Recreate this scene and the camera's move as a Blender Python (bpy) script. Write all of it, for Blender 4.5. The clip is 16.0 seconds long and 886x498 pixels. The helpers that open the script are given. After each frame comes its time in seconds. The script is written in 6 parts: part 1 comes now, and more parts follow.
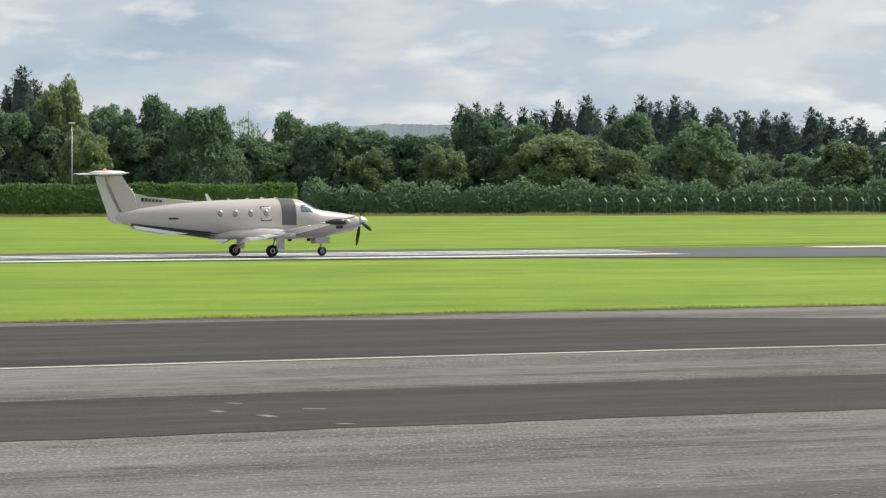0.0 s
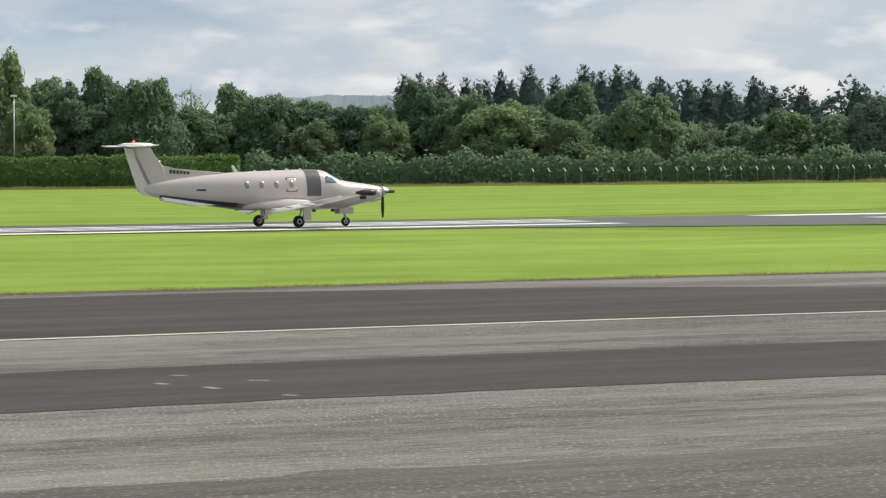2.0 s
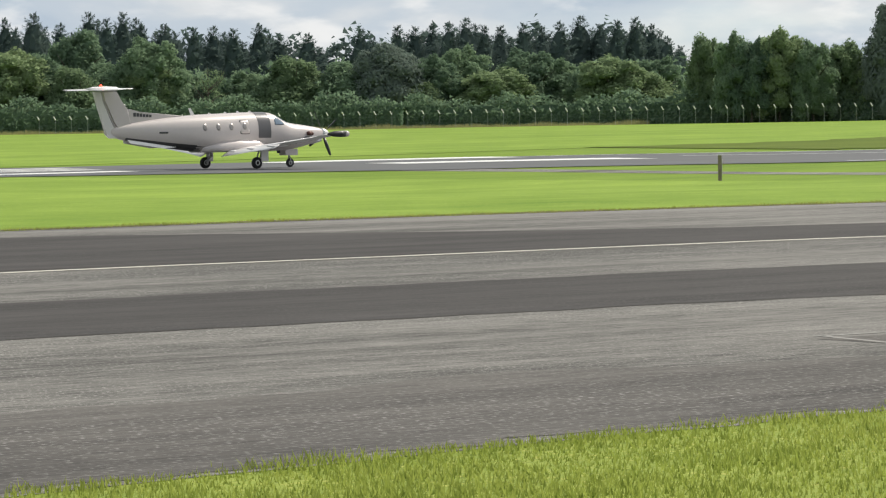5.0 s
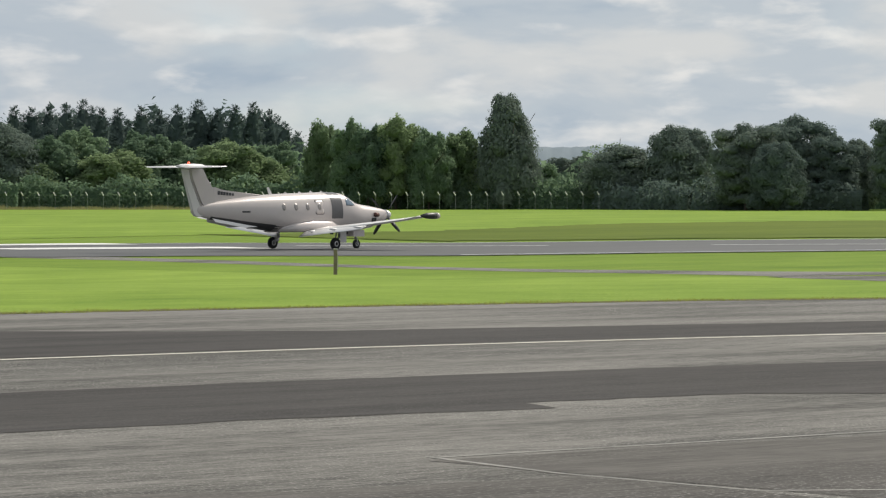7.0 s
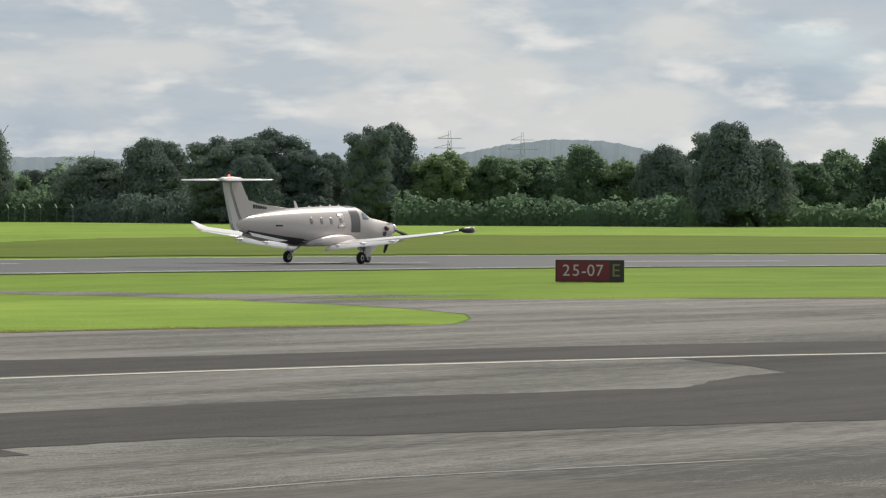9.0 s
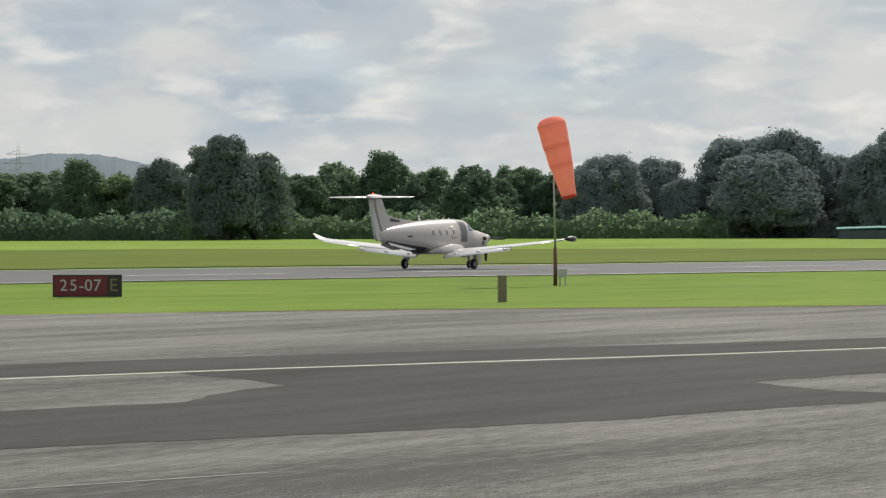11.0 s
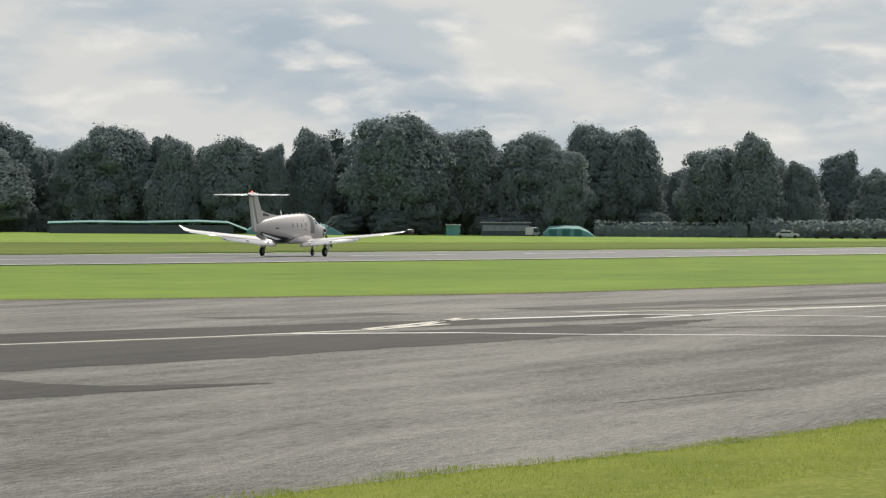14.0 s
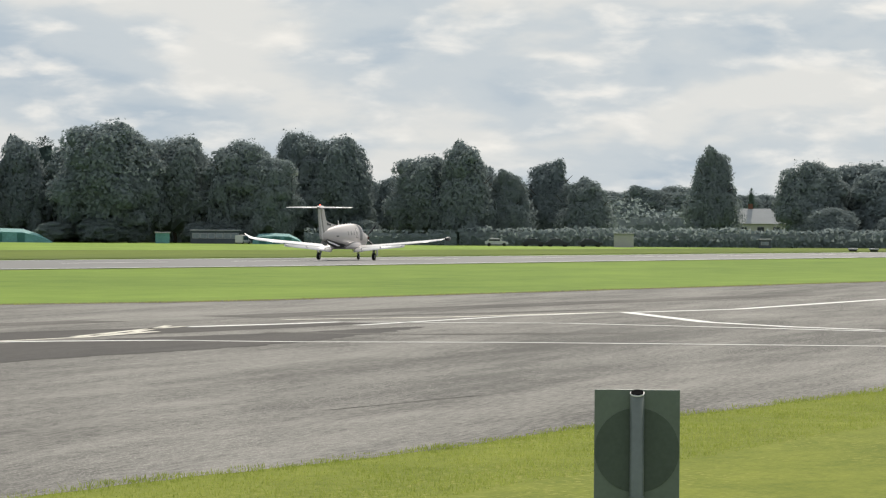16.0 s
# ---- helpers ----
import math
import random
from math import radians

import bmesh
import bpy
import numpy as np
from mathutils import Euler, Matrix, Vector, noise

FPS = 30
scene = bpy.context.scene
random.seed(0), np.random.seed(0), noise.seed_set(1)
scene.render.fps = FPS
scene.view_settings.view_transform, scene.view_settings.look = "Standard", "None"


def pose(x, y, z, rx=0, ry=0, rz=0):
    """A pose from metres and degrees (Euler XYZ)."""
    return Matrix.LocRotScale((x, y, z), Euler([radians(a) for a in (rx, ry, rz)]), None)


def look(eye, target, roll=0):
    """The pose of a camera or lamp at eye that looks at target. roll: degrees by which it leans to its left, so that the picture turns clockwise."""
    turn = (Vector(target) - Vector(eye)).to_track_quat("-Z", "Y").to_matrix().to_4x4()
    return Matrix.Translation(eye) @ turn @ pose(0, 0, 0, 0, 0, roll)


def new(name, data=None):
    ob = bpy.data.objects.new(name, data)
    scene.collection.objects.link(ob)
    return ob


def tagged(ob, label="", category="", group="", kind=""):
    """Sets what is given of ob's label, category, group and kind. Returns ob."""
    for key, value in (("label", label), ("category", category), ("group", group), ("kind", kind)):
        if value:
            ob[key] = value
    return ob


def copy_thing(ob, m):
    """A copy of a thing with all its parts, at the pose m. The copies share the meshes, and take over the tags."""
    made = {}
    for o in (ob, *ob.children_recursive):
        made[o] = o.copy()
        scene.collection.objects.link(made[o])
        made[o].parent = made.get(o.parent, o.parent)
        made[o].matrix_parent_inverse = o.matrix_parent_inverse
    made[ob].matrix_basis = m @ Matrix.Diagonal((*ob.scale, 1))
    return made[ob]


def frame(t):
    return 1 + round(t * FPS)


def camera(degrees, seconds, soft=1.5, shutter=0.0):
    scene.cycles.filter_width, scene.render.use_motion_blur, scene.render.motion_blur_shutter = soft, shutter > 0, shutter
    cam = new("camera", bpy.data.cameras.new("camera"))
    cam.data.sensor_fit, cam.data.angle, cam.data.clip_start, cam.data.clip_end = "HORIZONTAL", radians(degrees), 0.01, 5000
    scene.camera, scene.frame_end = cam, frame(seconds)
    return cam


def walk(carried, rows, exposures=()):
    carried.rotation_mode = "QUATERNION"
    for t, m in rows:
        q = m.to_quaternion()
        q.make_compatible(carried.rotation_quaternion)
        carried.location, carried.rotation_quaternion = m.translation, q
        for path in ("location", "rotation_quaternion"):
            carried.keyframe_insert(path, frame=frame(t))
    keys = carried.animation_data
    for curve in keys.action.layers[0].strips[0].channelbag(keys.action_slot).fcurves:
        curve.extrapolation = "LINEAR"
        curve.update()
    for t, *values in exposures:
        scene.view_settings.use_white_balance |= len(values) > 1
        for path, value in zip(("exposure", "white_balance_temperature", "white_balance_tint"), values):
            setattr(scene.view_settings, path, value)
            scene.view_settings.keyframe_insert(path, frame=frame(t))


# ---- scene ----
cam = camera(13.756, 16.0, soft=1.25)
walk(cam, [
    (0.0, pose(0, 0, 2.090, 89.214, 0.140, 0.001)),
    (0.5, pose(0, 0, 2.090, 89.074, 0.245, -0.089)),
    (1.0, pose(0, 0, 2.090, 89.009, 0.302, -0.144)),
    (1.5, pose(0, 0, 2.090, 88.943, 0.365, -0.228)),
    (2.0, pose(0, 0, 2.090, 88.752, 0.467, -0.885)),
    (2.5, pose(0, 0, 2.090, 88.544, 0.798, -2.887)),
    (3.0, pose(0, 0, 2.090, 87.979, 1.117, -4.421)),
    (3.5, pose(0, 0, 2.090, 87.606, 1.316, -5.640)),
    (5.8, pose(0, 0, 2.075, 88.398, 0.440, -10.684)),
    (6.0, pose(0, 0, 2.070, 88.602, 0.382, -11.369)),
    (6.5, pose(0, 0, 2.330, 88.973, -0.029, -13.156)),
    (7.0, pose(0, 0, 2.420, 89.110, -0.166, -14.546)),
    (7.5, pose(0, 0, 2.470, 89.102, -0.129, -16.048)),
    (8.0, pose(0, 0, 2.800, 89.031, -0.236, -18.157)),
    (8.5, pose(0, 0, 2.820, 89.045, -0.469, -20.570)),
    (9.0, pose(0, 0, 2.820, 89.306, -0.331, -22.732)),
    (9.2, pose(0, 0, 2.825, 89.420, -0.129, -23.502)),
    (11.5, pose(0, 0, 2.840, 89.476, -0.137, -33.002)),
    (12.0, pose(0, 0, 2.830, 89.356, -0.294, -35.600)),
    (12.5, pose(0, 0, 2.824, 88.893, -0.215, -37.742)),
    (13.0, pose(0, 0, 2.820, 88.865, -0.456, -40.134)),
    (13.5, pose(0, 0, 2.818, 89.236, -0.570, -41.792)),
    (14.0, pose(0, 0, 2.820, 89.466, -0.362, -42.819)),
    (14.5, pose(0, 0, 2.822, 89.554, -0.337, -43.718)),
    (15.0, pose(0, 0, 2.821, 89.614, -0.302, -44.620)),
    (15.5, pose(0, 0, 2.815, 89.622, -0.412, -46.037)),
    (16.0, pose(0, 0, 2.812, 89.618, -0.417, -47.344)),
], exposures=[(0.0, 0.80), (2.5, 0.79), (3.5, 0.92), (5.8, 0.74), (6.5, 0.64), (9.0, 0.54), (12.5, 0.50), (14.0, 0.53), (16.0, 0.66)])

# ---- world and sun ----
SUN_AZ, SUN_EL = radians(-58), radians(44)   # azimuth counter-clockwise from +y


def sky():
    world = bpy.data.worlds.new("world")
    scene.world = world
    world.use_nodes = True
    nt = world.node_tree
    nt.nodes.clear()
    N, L = nt.nodes.new, nt.links.new
    tc = N("ShaderNodeTexCoord")
    nish = N("ShaderNodeTexSky")
    nish.sky_type = "NISHITA"
    nish.sun_disc = False
    nish.sun_elevation, nish.sun_rotation = SUN_EL, -SUN_AZ
    blue = N("ShaderNodeMix"); blue.data_type = "RGBA"; blue.blend_type = "MULTIPLY"
    blue.inputs[0].default_value = 1.0
    blue.inputs[7].default_value = (0.06, 0.075, 0.10, 1)
    L(nish.outputs[0], blue.inputs[6])
    stretch = N("ShaderNodeMapping")
    stretch.inputs["Scale"].default_value = (1, 1, 3.0)
    L(tc.outputs["Generated"], stretch.inputs["Vector"])

    def cloud(scale, detail, rough, seed, distort=0.3):
        mp = N("ShaderNodeMapping")
        mp.inputs["Location"].default_value = (seed, seed * 0.7, seed * 1.3)
        L(stretch.outputs[0], mp.inputs["Vector"])
        n = N("ShaderNodeTexNoise")
        n.inputs["Scale"].default_value, n.inputs["Detail"].default_value = scale, detail
        n.inputs["Roughness"].default_value, n.inputs["Distortion"].default_value = rough, distort
        L(mp.outputs[0], n.inputs["Vector"])
        return n.outputs["Fac"]

    def ramp(fac, stops):
        r = N("ShaderNodeValToRGB")
        r.color_ramp.interpolation = "EASE"
        while len(r.color_ramp.elements) < len(stops):
            r.color_ramp.elements.new(0.5)
        for e, (pos, col) in zip(r.color_ramp.elements, stops):
            e.position, e.color = pos, (*col, 1)
        L(fac, r.inputs[0])
        return r.outputs[0]

    def mix(fac, a, b):
        m = N("ShaderNodeMix"); m.data_type = "RGBA"
        L(fac, m.inputs[0]); L(a, m.inputs[6]); L(b, m.inputs[7])
        return m.outputs[2]

    tone = ramp(cloud(17, 7, 0.5, 3.1, 0.2), [(0.30, (0.245, 0.293, 0.347)), (0.46, (0.31, 0.345, 0.38)), (0.62, (0.40, 0.41, 0.415))])
    puffs = ramp(cloud(40, 6, 0.5, 7.7, 0.15), [(0.49, (0, 0, 0)), (0.74, (0.85, 0.85, 0.85))])
    bright = N("ShaderNodeRGB"); bright.outputs[0].default_value = (0.50, 0.495, 0.485, 1)
    lit = mix(puffs, tone, bright.outputs[0])
    gaps = ramp(cloud(9, 4, 0.5, 12.3), [(0.58, (0, 0, 0)), (0.80, (0.4, 0.4, 0.4))])
    allsky = mix(gaps, lit, blue.outputs[2])
    # the overcast is brighter towards the sun
    dot = N("ShaderNodeVectorMath"); dot.operation = "DOT_PRODUCT"
    L(tc.outputs["Generated"], dot.inputs[0])
    dot.inputs[1].default_value = (-math.sin(SUN_AZ) * math.cos(SUN_EL), math.cos(SUN_AZ) * math.cos(SUN_EL), math.sin(SUN_EL))
    gain = N("ShaderNodeMapRange")
    gain.inputs["From Min"].default_value, gain.inputs["From Max"].default_value = 0.40, 0.76
    L(dot.outputs["Value"], gain.inputs["Value"])
    tint = N("ShaderNodeMix"); tint.data_type = "RGBA"
    tint.inputs[6].default_value, tint.inputs[7].default_value = (0.955, 0.975, 1.0, 1), (1.21, 1.18, 1.12, 1)
    L(gain.outputs[0], tint.inputs[0])
    scaled = N("ShaderNodeVectorMath"); scaled.operation = "MULTIPLY"
    L(allsky, scaled.inputs[0]); L(tint.outputs[2], scaled.inputs[1])
    bg = N("ShaderNodeBackground")
    L(scaled.outputs[0], bg.inputs["Color"])
    bg.inputs["Strength"].default_value = 1.0
    out = N("ShaderNodeOutputWorld")
    L(bg.outputs[0], out.inputs["Surface"])


sky()
sun_data = bpy.data.lights.new("sun", "SUN")
sun_data.energy, sun_data.angle, sun_data.color = 2.7, radians(0.6), (1.0, 0.93, 0.82)
sun = new("sun", sun_data)
sun.matrix_world = look((-math.sin(SUN_AZ) * math.cos(SUN_EL) * 100, math.cos(SUN_AZ) * math.cos(SUN_EL) * 100, math.sin(SUN_EL) * 100), (0, 0, 0))


# ---- materials ----
def material(name, rough=0.6, metal=0.0, spec=0.5):
    m = bpy.data.materials.new(name)
    m.use_nodes = True
    p = m.node_tree.nodes["Principled BSDF"]
    p.inputs["Roughness"].default_value, p.inputs["Metallic"].default_value = rough, metal
    p.inputs["Specular IOR Level"].default_value = spec
    return m, m.node_tree, p


def plain(name, col, rough=0.5, metal=0.0, vary=0.12, scale=8.0, bump=0.0, spec=0.5):
    """Paint, metal or rubber with a slight mottling at two scales."""
    m, nt, p = material(name, rough, metal, spec)
    N, L = nt.nodes.new, nt.links.new
    tc = N("ShaderNodeTexCoord")
    a, b = N("ShaderNodeTexNoise"), N("ShaderNodeTexNoise")
    a.inputs["Scale"].default_value, b.inputs["Scale"].default_value = scale, scale * 9
    a.inputs["Detail"].default_value = b.inputs["Detail"].default_value = 4
    L(tc.outputs["Object"], a.inputs["Vector"]); L(tc.outputs["Object"], b.inputs["Vector"])
    s = N("ShaderNodeMath"); s.operation = "ADD"
    L(a.outputs["Fac"], s.inputs[0]); L(b.outputs["Fac"], s.inputs[1])
    r = N("ShaderNodeMapRange")
    r.inputs["From Min"].default_value, r.inputs["From Max"].default_value = 0.6, 1.4
    r.inputs["To Min"].default_value, r.inputs["To Max"].default_value = 1 - vary, 1 + vary
    L(s.outputs[0], r.inputs["Value"])
    mul = N("ShaderNodeVectorMath"); mul.operation = "SCALE"
    mul.inputs[0].default_value = col
    L(r.outputs[0], mul.inputs["Scale"])
    L(mul.outputs[0], p.inputs["Base Color"])
    if bump:
        bp = N("ShaderNodeBump")
        bp.inputs["Strength"].default_value = bump
        L(b.outputs["Fac"], bp.inputs["Height"]); L(bp.outputs[0], p.inputs["Normal"])
    return m


def layered(name, low, high, scales, rough=0.9, bump=0.3, stretch=(1, 1, 1), turn=0.0, spec=0.3, speck=None, speck_scale=30, span=0.14):
    """Ground surfaces: two colours mixed by noise at several scales, in world metres."""
    m, nt, p = material(name, rough, 0, spec)
    N, L = nt.nodes.new, nt.links.new
    geo = N("ShaderNodeNewGeometry")
    mp = N("ShaderNodeMapping")
    mp.vector_type = "TEXTURE"
    mp.inputs["Rotation"].default_value = (0, 0, turn)
    mp.inputs["Scale"].default_value = stretch
    L(geo.outputs["Position"], mp.inputs["Vector"])
    total = None
    for sc, wt in scales:
        n = N("ShaderNodeTexNoise")
        n.inputs["Scale"].default_value, n.inputs["Detail"].default_value = sc, 5
        n.inputs["Roughness"].default_value = 0.6
        L(mp.outputs[0], n.inputs["Vector"])
        k = N("ShaderNodeMath"); k.operation = "MULTIPLY_ADD"
        k.inputs[1].default_value = wt
        k.inputs[2].default_value = 0.0
        L(n.outputs["Fac"], k.inputs[0])
        if total:
            L(total.outputs[0], k.inputs[2])
        total = k
    r = N("ShaderNodeMapRange")
    r.inputs["From Min"].default_value, r.inputs["From Max"].default_value = 0.5 - span, 0.5 + span
    L(total.outputs[0], r.inputs["Value"])
    mx = N("ShaderNodeMix"); mx.data_type = "RGBA"
    mx.inputs[6].default_value, mx.inputs[7].default_value = (*low, 1), (*high, 1)
    L(r.outputs[0], mx.inputs[0])
    col = mx.outputs[2]
    if speck:
        v = N("ShaderNodeTexNoise")
        v.inputs["Scale"].default_value, v.inputs["Detail"].default_value = speck_scale, 2
        L(geo.outputs["Position"], v.inputs["Vector"])
        vr = N("ShaderNodeMapRange")
        vr.inputs["From Min"].default_value, vr.inputs["From Max"].default_value = 0.56, 0.70
        L(v.outputs["Fac"], vr.inputs["Value"])
        drift = N("ShaderNodeTexNoise")
        drift.inputs["Scale"].default_value, drift.inputs["Detail"].default_value = 0.28, 4
        L(mp.outputs[0], drift.inputs["Vector"])
        dr = N("ShaderNodeMapRange")
        dr.inputs["From Min"].default_value, dr.inputs["From Max"].default_value = 0.36, 0.62
        L(drift.outputs["Fac"], dr.inputs["Value"])
        few = N("ShaderNodeMath"); few.operation = "MULTIPLY"
        L(vr.outputs[0], few.inputs[0]); L(dr.outputs[0], few.inputs[1])
        m2 = N("ShaderNodeMix"); m2.data_type = "RGBA"
        m2.inputs[7].default_value = (*speck, 1)
        L(few.outputs[0], m2.inputs[0]); L(col, m2.inputs[6])
        col = m2.outputs[2]
    L(col, p.inputs["Base Color"])
    bp = N("ShaderNodeBump")
    bp.inputs["Strength"].default_value, bp.inputs["Distance"].default_value = bump, 0.02
    L(total.outputs[0], bp.inputs["Height"]); L(bp.outputs[0], p.inputs["Normal"])
    return m


def foliage(name, dark, light, through_light=0.35):
    """Leaves: colour by clump and by tree, partly translucent."""
    m, nt, p = material(name, 0.9, 0, 0.04)
    N, L = nt.nodes.new, nt.links.new
    geo, info = N("ShaderNodeNewGeometry"), N("ShaderNodeObjectInfo")
    n = N("ShaderNodeTexNoise")
    n.inputs["Scale"].default_value, n.inputs["Detail"].default_value = 0.35, 3
    L(geo.outputs["Position"], n.inputs["Vector"])
    s = N("ShaderNodeMath"); s.operation = "MULTIPLY_ADD"
    s.inputs[1].default_value = 0.35
    L(geo.outputs["Random Per Island"], s.inputs[0])
    s2 = N("ShaderNodeMath"); s2.operation = "MULTIPLY_ADD"
    s2.inputs[1].default_value = 0.75
    L(info.outputs["Random"], s2.inputs[0]); L(s.outputs[0], s2.inputs[2])
    s3 = N("ShaderNodeMath"); s3.operation = "MULTIPLY_ADD"
    s3.inputs[1].default_value = 0.7
    s.inputs[2].default_value = -0.4
    L(n.outputs["Fac"], s3.inputs[0]); L(s2.outputs[0], s3.inputs[2])
    mx = N("ShaderNodeMix"); mx.data_type = "RGBA"; mx.clamp_factor = True
    mx.inputs[6].default_value, mx.inputs[7].default_value = (*dark, 1), (*light, 1)
    L(s3.outputs[0], mx.inputs[0])
    L(mx.outputs[2], p.inputs["Base Color"])
    tr = N("ShaderNodeBsdfTranslucent")
    L(mx.outputs[2], tr.inputs["Color"])
    ms = N("ShaderNodeMixShader")
    ms.inputs[0].default_value = through_light
    out = nt.nodes["Material Output"]
    L(p.outputs[0], ms.inputs[1]); L(tr.outputs[0], ms.inputs[2]); L(ms.outputs[0], out.inputs["Surface"])
    return m


RWY = radians(90 - 62)
GRASS = layered("mown_grass", (0.098, 0.163, 0.020), (0.168, 0.250, 0.034), [(0.03, 0.3), (0.14, 0.3), (0.6, 0.25), (6, 0.15)], 0.85, 0.8, (1.8, 1, 1), RWY, 0.06, (0.245, 0.31, 0.06), 11, span=0.10)
# lighter mown grass; part of its brightness is backlight put into the colour
GRASS_LIT = layered("backlit_mown_grass", (0.118, 0.195, 0.024), (0.222, 0.315, 0.050), [(0.03, 0.25), (0.13, 0.35), (0.55, 0.25), (5, 0.15)], 0.85, 0.8, (1.6, 1, 1), RWY, 0.06, (0.29, 0.36, 0.08), 11, span=0.09)
DRYGRASS = layered("dry_grass", (0.082, 0.116, 0.018), (0.138, 0.178, 0.03), [(0.04, 0.4), (0.4, 0.3), (5, 0.3)], 0.9, 0.5, (4, 1, 1), RWY, 0.06, span=0.10)
VERGE = layered("yellowish_verge_grass", (0.145, 0.200, 0.034), (0.250, 0.300, 0.066), [(0.15, 0.25), (0.8, 0.3), (4, 0.2), (16, 0.25)], 0.9, 0.9, (1.6, 1, 1), RWY, 0.06, (0.40, 0.39, 0.11), 14, span=0.09)
COARSE = layered("coarse_olive_grass", (0.115, 0.145, 0.016), (0.20, 0.225, 0.032), [(0.08, 0.2), (0.6, 0.3), (3, 0.25), (14, 0.25)], 0.9, 0.9, (1.6, 1, 1), RWY, 0.06, (0.29, 0.28, 0.07), 9, span=0.09)
TARMAC = layered("worn_tarmac", (0.048, 0.046, 0.042), (0.192, 0.184, 0.168), [(0.09, 0.25), (0.34, 0.30), (1.6, 0.15), (14, 0.30)], 0.85, 1.0, (7, 1, 1), RWY, 0.2, (0.42, 0.41, 0.38), 26, span=0.06)
DARKTAR = layered("resurfaced_tarmac", (0.028, 0.026, 0.025), (0.072, 0.067, 0.064), [(0.10, 0.25), (0.7, 0.35), (4, 0.15), (14, 0.25)], 0.85, 0.7, (7, 1, 1), RWY, 0.12, (0.10, 0.096, 0.092), 22, span=0.10)
RUNWAY = layered("runway_tarmac", (0.058, 0.060, 0.062), (0.094, 0.097, 0.10), [(0.05, 0.4), (0.6, 0.3), (8, 0.3)], 0.72, 0.3, (8, 1, 1), RWY, 0.35)
WHITE = layered("worn_white_paint", (0.52, 0.52, 0.50), (0.80, 0.80, 0.78), [(0.3, 0.4), (3, 0.6)], 0.7, 0.2)
YELLOW = layered("worn_pale_paint", (0.48, 0.455, 0.38), (0.70, 0.67, 0.59), [(0.3, 0.4), (3, 0.6)], 0.7, 0.2)
JOINT = layered("pale_joint", (0.15, 0.147, 0.136), (0.30, 0.29, 0.27), [(0.8, 0.5), (6, 0.5)], 0.85, 0.2)
EARTH = layered("bare_earth", (0.055, 0.045, 0.025), (0.125, 0.11, 0.045), [(0.5, 0.5), (5, 0.5)], 0.95, 0.6)
LEAF = foliage("broad_leaves", (0.125, 0.19, 0.13), (0.225, 0.315, 0.19), 0.55)
LEAF_LIGHT = foliage("light_leaves", (0.165, 0.235, 0.135), (0.27, 0.35, 0.185), 0.55)
# greyed, bluish leaves: the haze before the far trees is put into this colour
LEAF_HAZE = foliage("hazed_leaves", (0.235, 0.28, 0.285), (0.27, 0.315, 0.312), 0.48)
# cooler copy of the leaves, with the trees' shade put into its colour
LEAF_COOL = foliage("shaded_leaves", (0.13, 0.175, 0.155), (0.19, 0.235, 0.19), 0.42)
NEEDLE = foliage("needles", (0.08, 0.118, 0.11), (0.12, 0.162, 0.145), 0.45)
HEDGE = foliage("hedge_leaves", (0.135, 0.215, 0.075), (0.21, 0.32, 0.11), 0.5)
BLADE = foliage("grass_blades", (0.23, 0.285, 0.055), (0.39, 0.41, 0.115), 0.6)
BARK = plain("bark", (0.09, 0.075, 0.06), 0.9, 0, 0.35, 3, 0.5)
PEARL = plain("pearl_paint", (0.52, 0.47, 0.455), 0.32, 0.1, 0.03, 0.7)
# white parts; on the wings this white also holds their sunlit glints
WHITE_LIT = plain("white_sunlit_paint", (0.74, 0.72, 0.71), 0.3, 0, 0.03, 1)
BELLY = plain("dark_belly_and_shade", (0.05, 0.048, 0.05), 0.4, 0.1, 0.1, 2)
BAND = plain("grey_band_paint", (0.115, 0.11, 0.115), 0.3, 0.2, 0.05, 2)
DARKMETAL = plain("dark_metal", (0.05, 0.05, 0.052), 0.45, 0.6, 0.2, 5)
RUBBER = plain("tyre_rubber", (0.022, 0.022, 0.023), 0.85, 0, 0.25, 9)
RUST = plain("hot_exhaust_metal", (0.11, 0.05, 0.04), 0.5, 0.5, 0.3, 9)
SILVER = plain("bare_metal", (0.6, 0.6, 0.6), 0.42, 0.7, 0.08, 6)
GLASS = plain("cockpit_glass", (0.16, 0.21, 0.27), 0.08, 0.3, 0.1, 2, spec=0.8)
LETTER = plain("dark_letters", (0.05, 0.05, 0.055), 0.4, 0, 0.05)


def glow(name, col, power):
    m = plain(name, col, 0.3)
    p = m.node_tree.nodes["Principled BSDF"]
    p.inputs["Emission Color"].default_value, p.inputs["Emission Strength"].default_value = (*col, 1), power
    return m


BEACON = glow("beacon_glass", (1.0, 0.09, 0.05), 1.5)


# ---- mesh helpers ----
def link(name, verts, faces, mat, parent=None, label="", smooth=False):
    me = bpy.data.meshes.new(name)
    me.from_pydata([tuple(v) for v in verts], [], [tuple(f) for f in faces])
    me.materials.append(mat)
    if smooth:
        me.polygons.foreach_set("use_smooth", [True] * len(me.polygons))
    me.update()
    ob = new(name, me)
    ob.parent = parent
    return tagged(ob, label) if label else ob


def part(name, bm, mat, parent=None, label="", smooth=False):
    me = bpy.data.meshes.new(name)
    bmesh.ops.recalc_face_normals(bm, faces=bm.faces)
    bm.to_mesh(me)
    bm.free()
    me.materials.append(mat)
    if smooth:
        me.polygons.foreach_set("use_smooth", [True] * len(me.polygons))
    ob = new(name, me)
    ob.parent = parent
    return tagged(ob, label) if label else ob


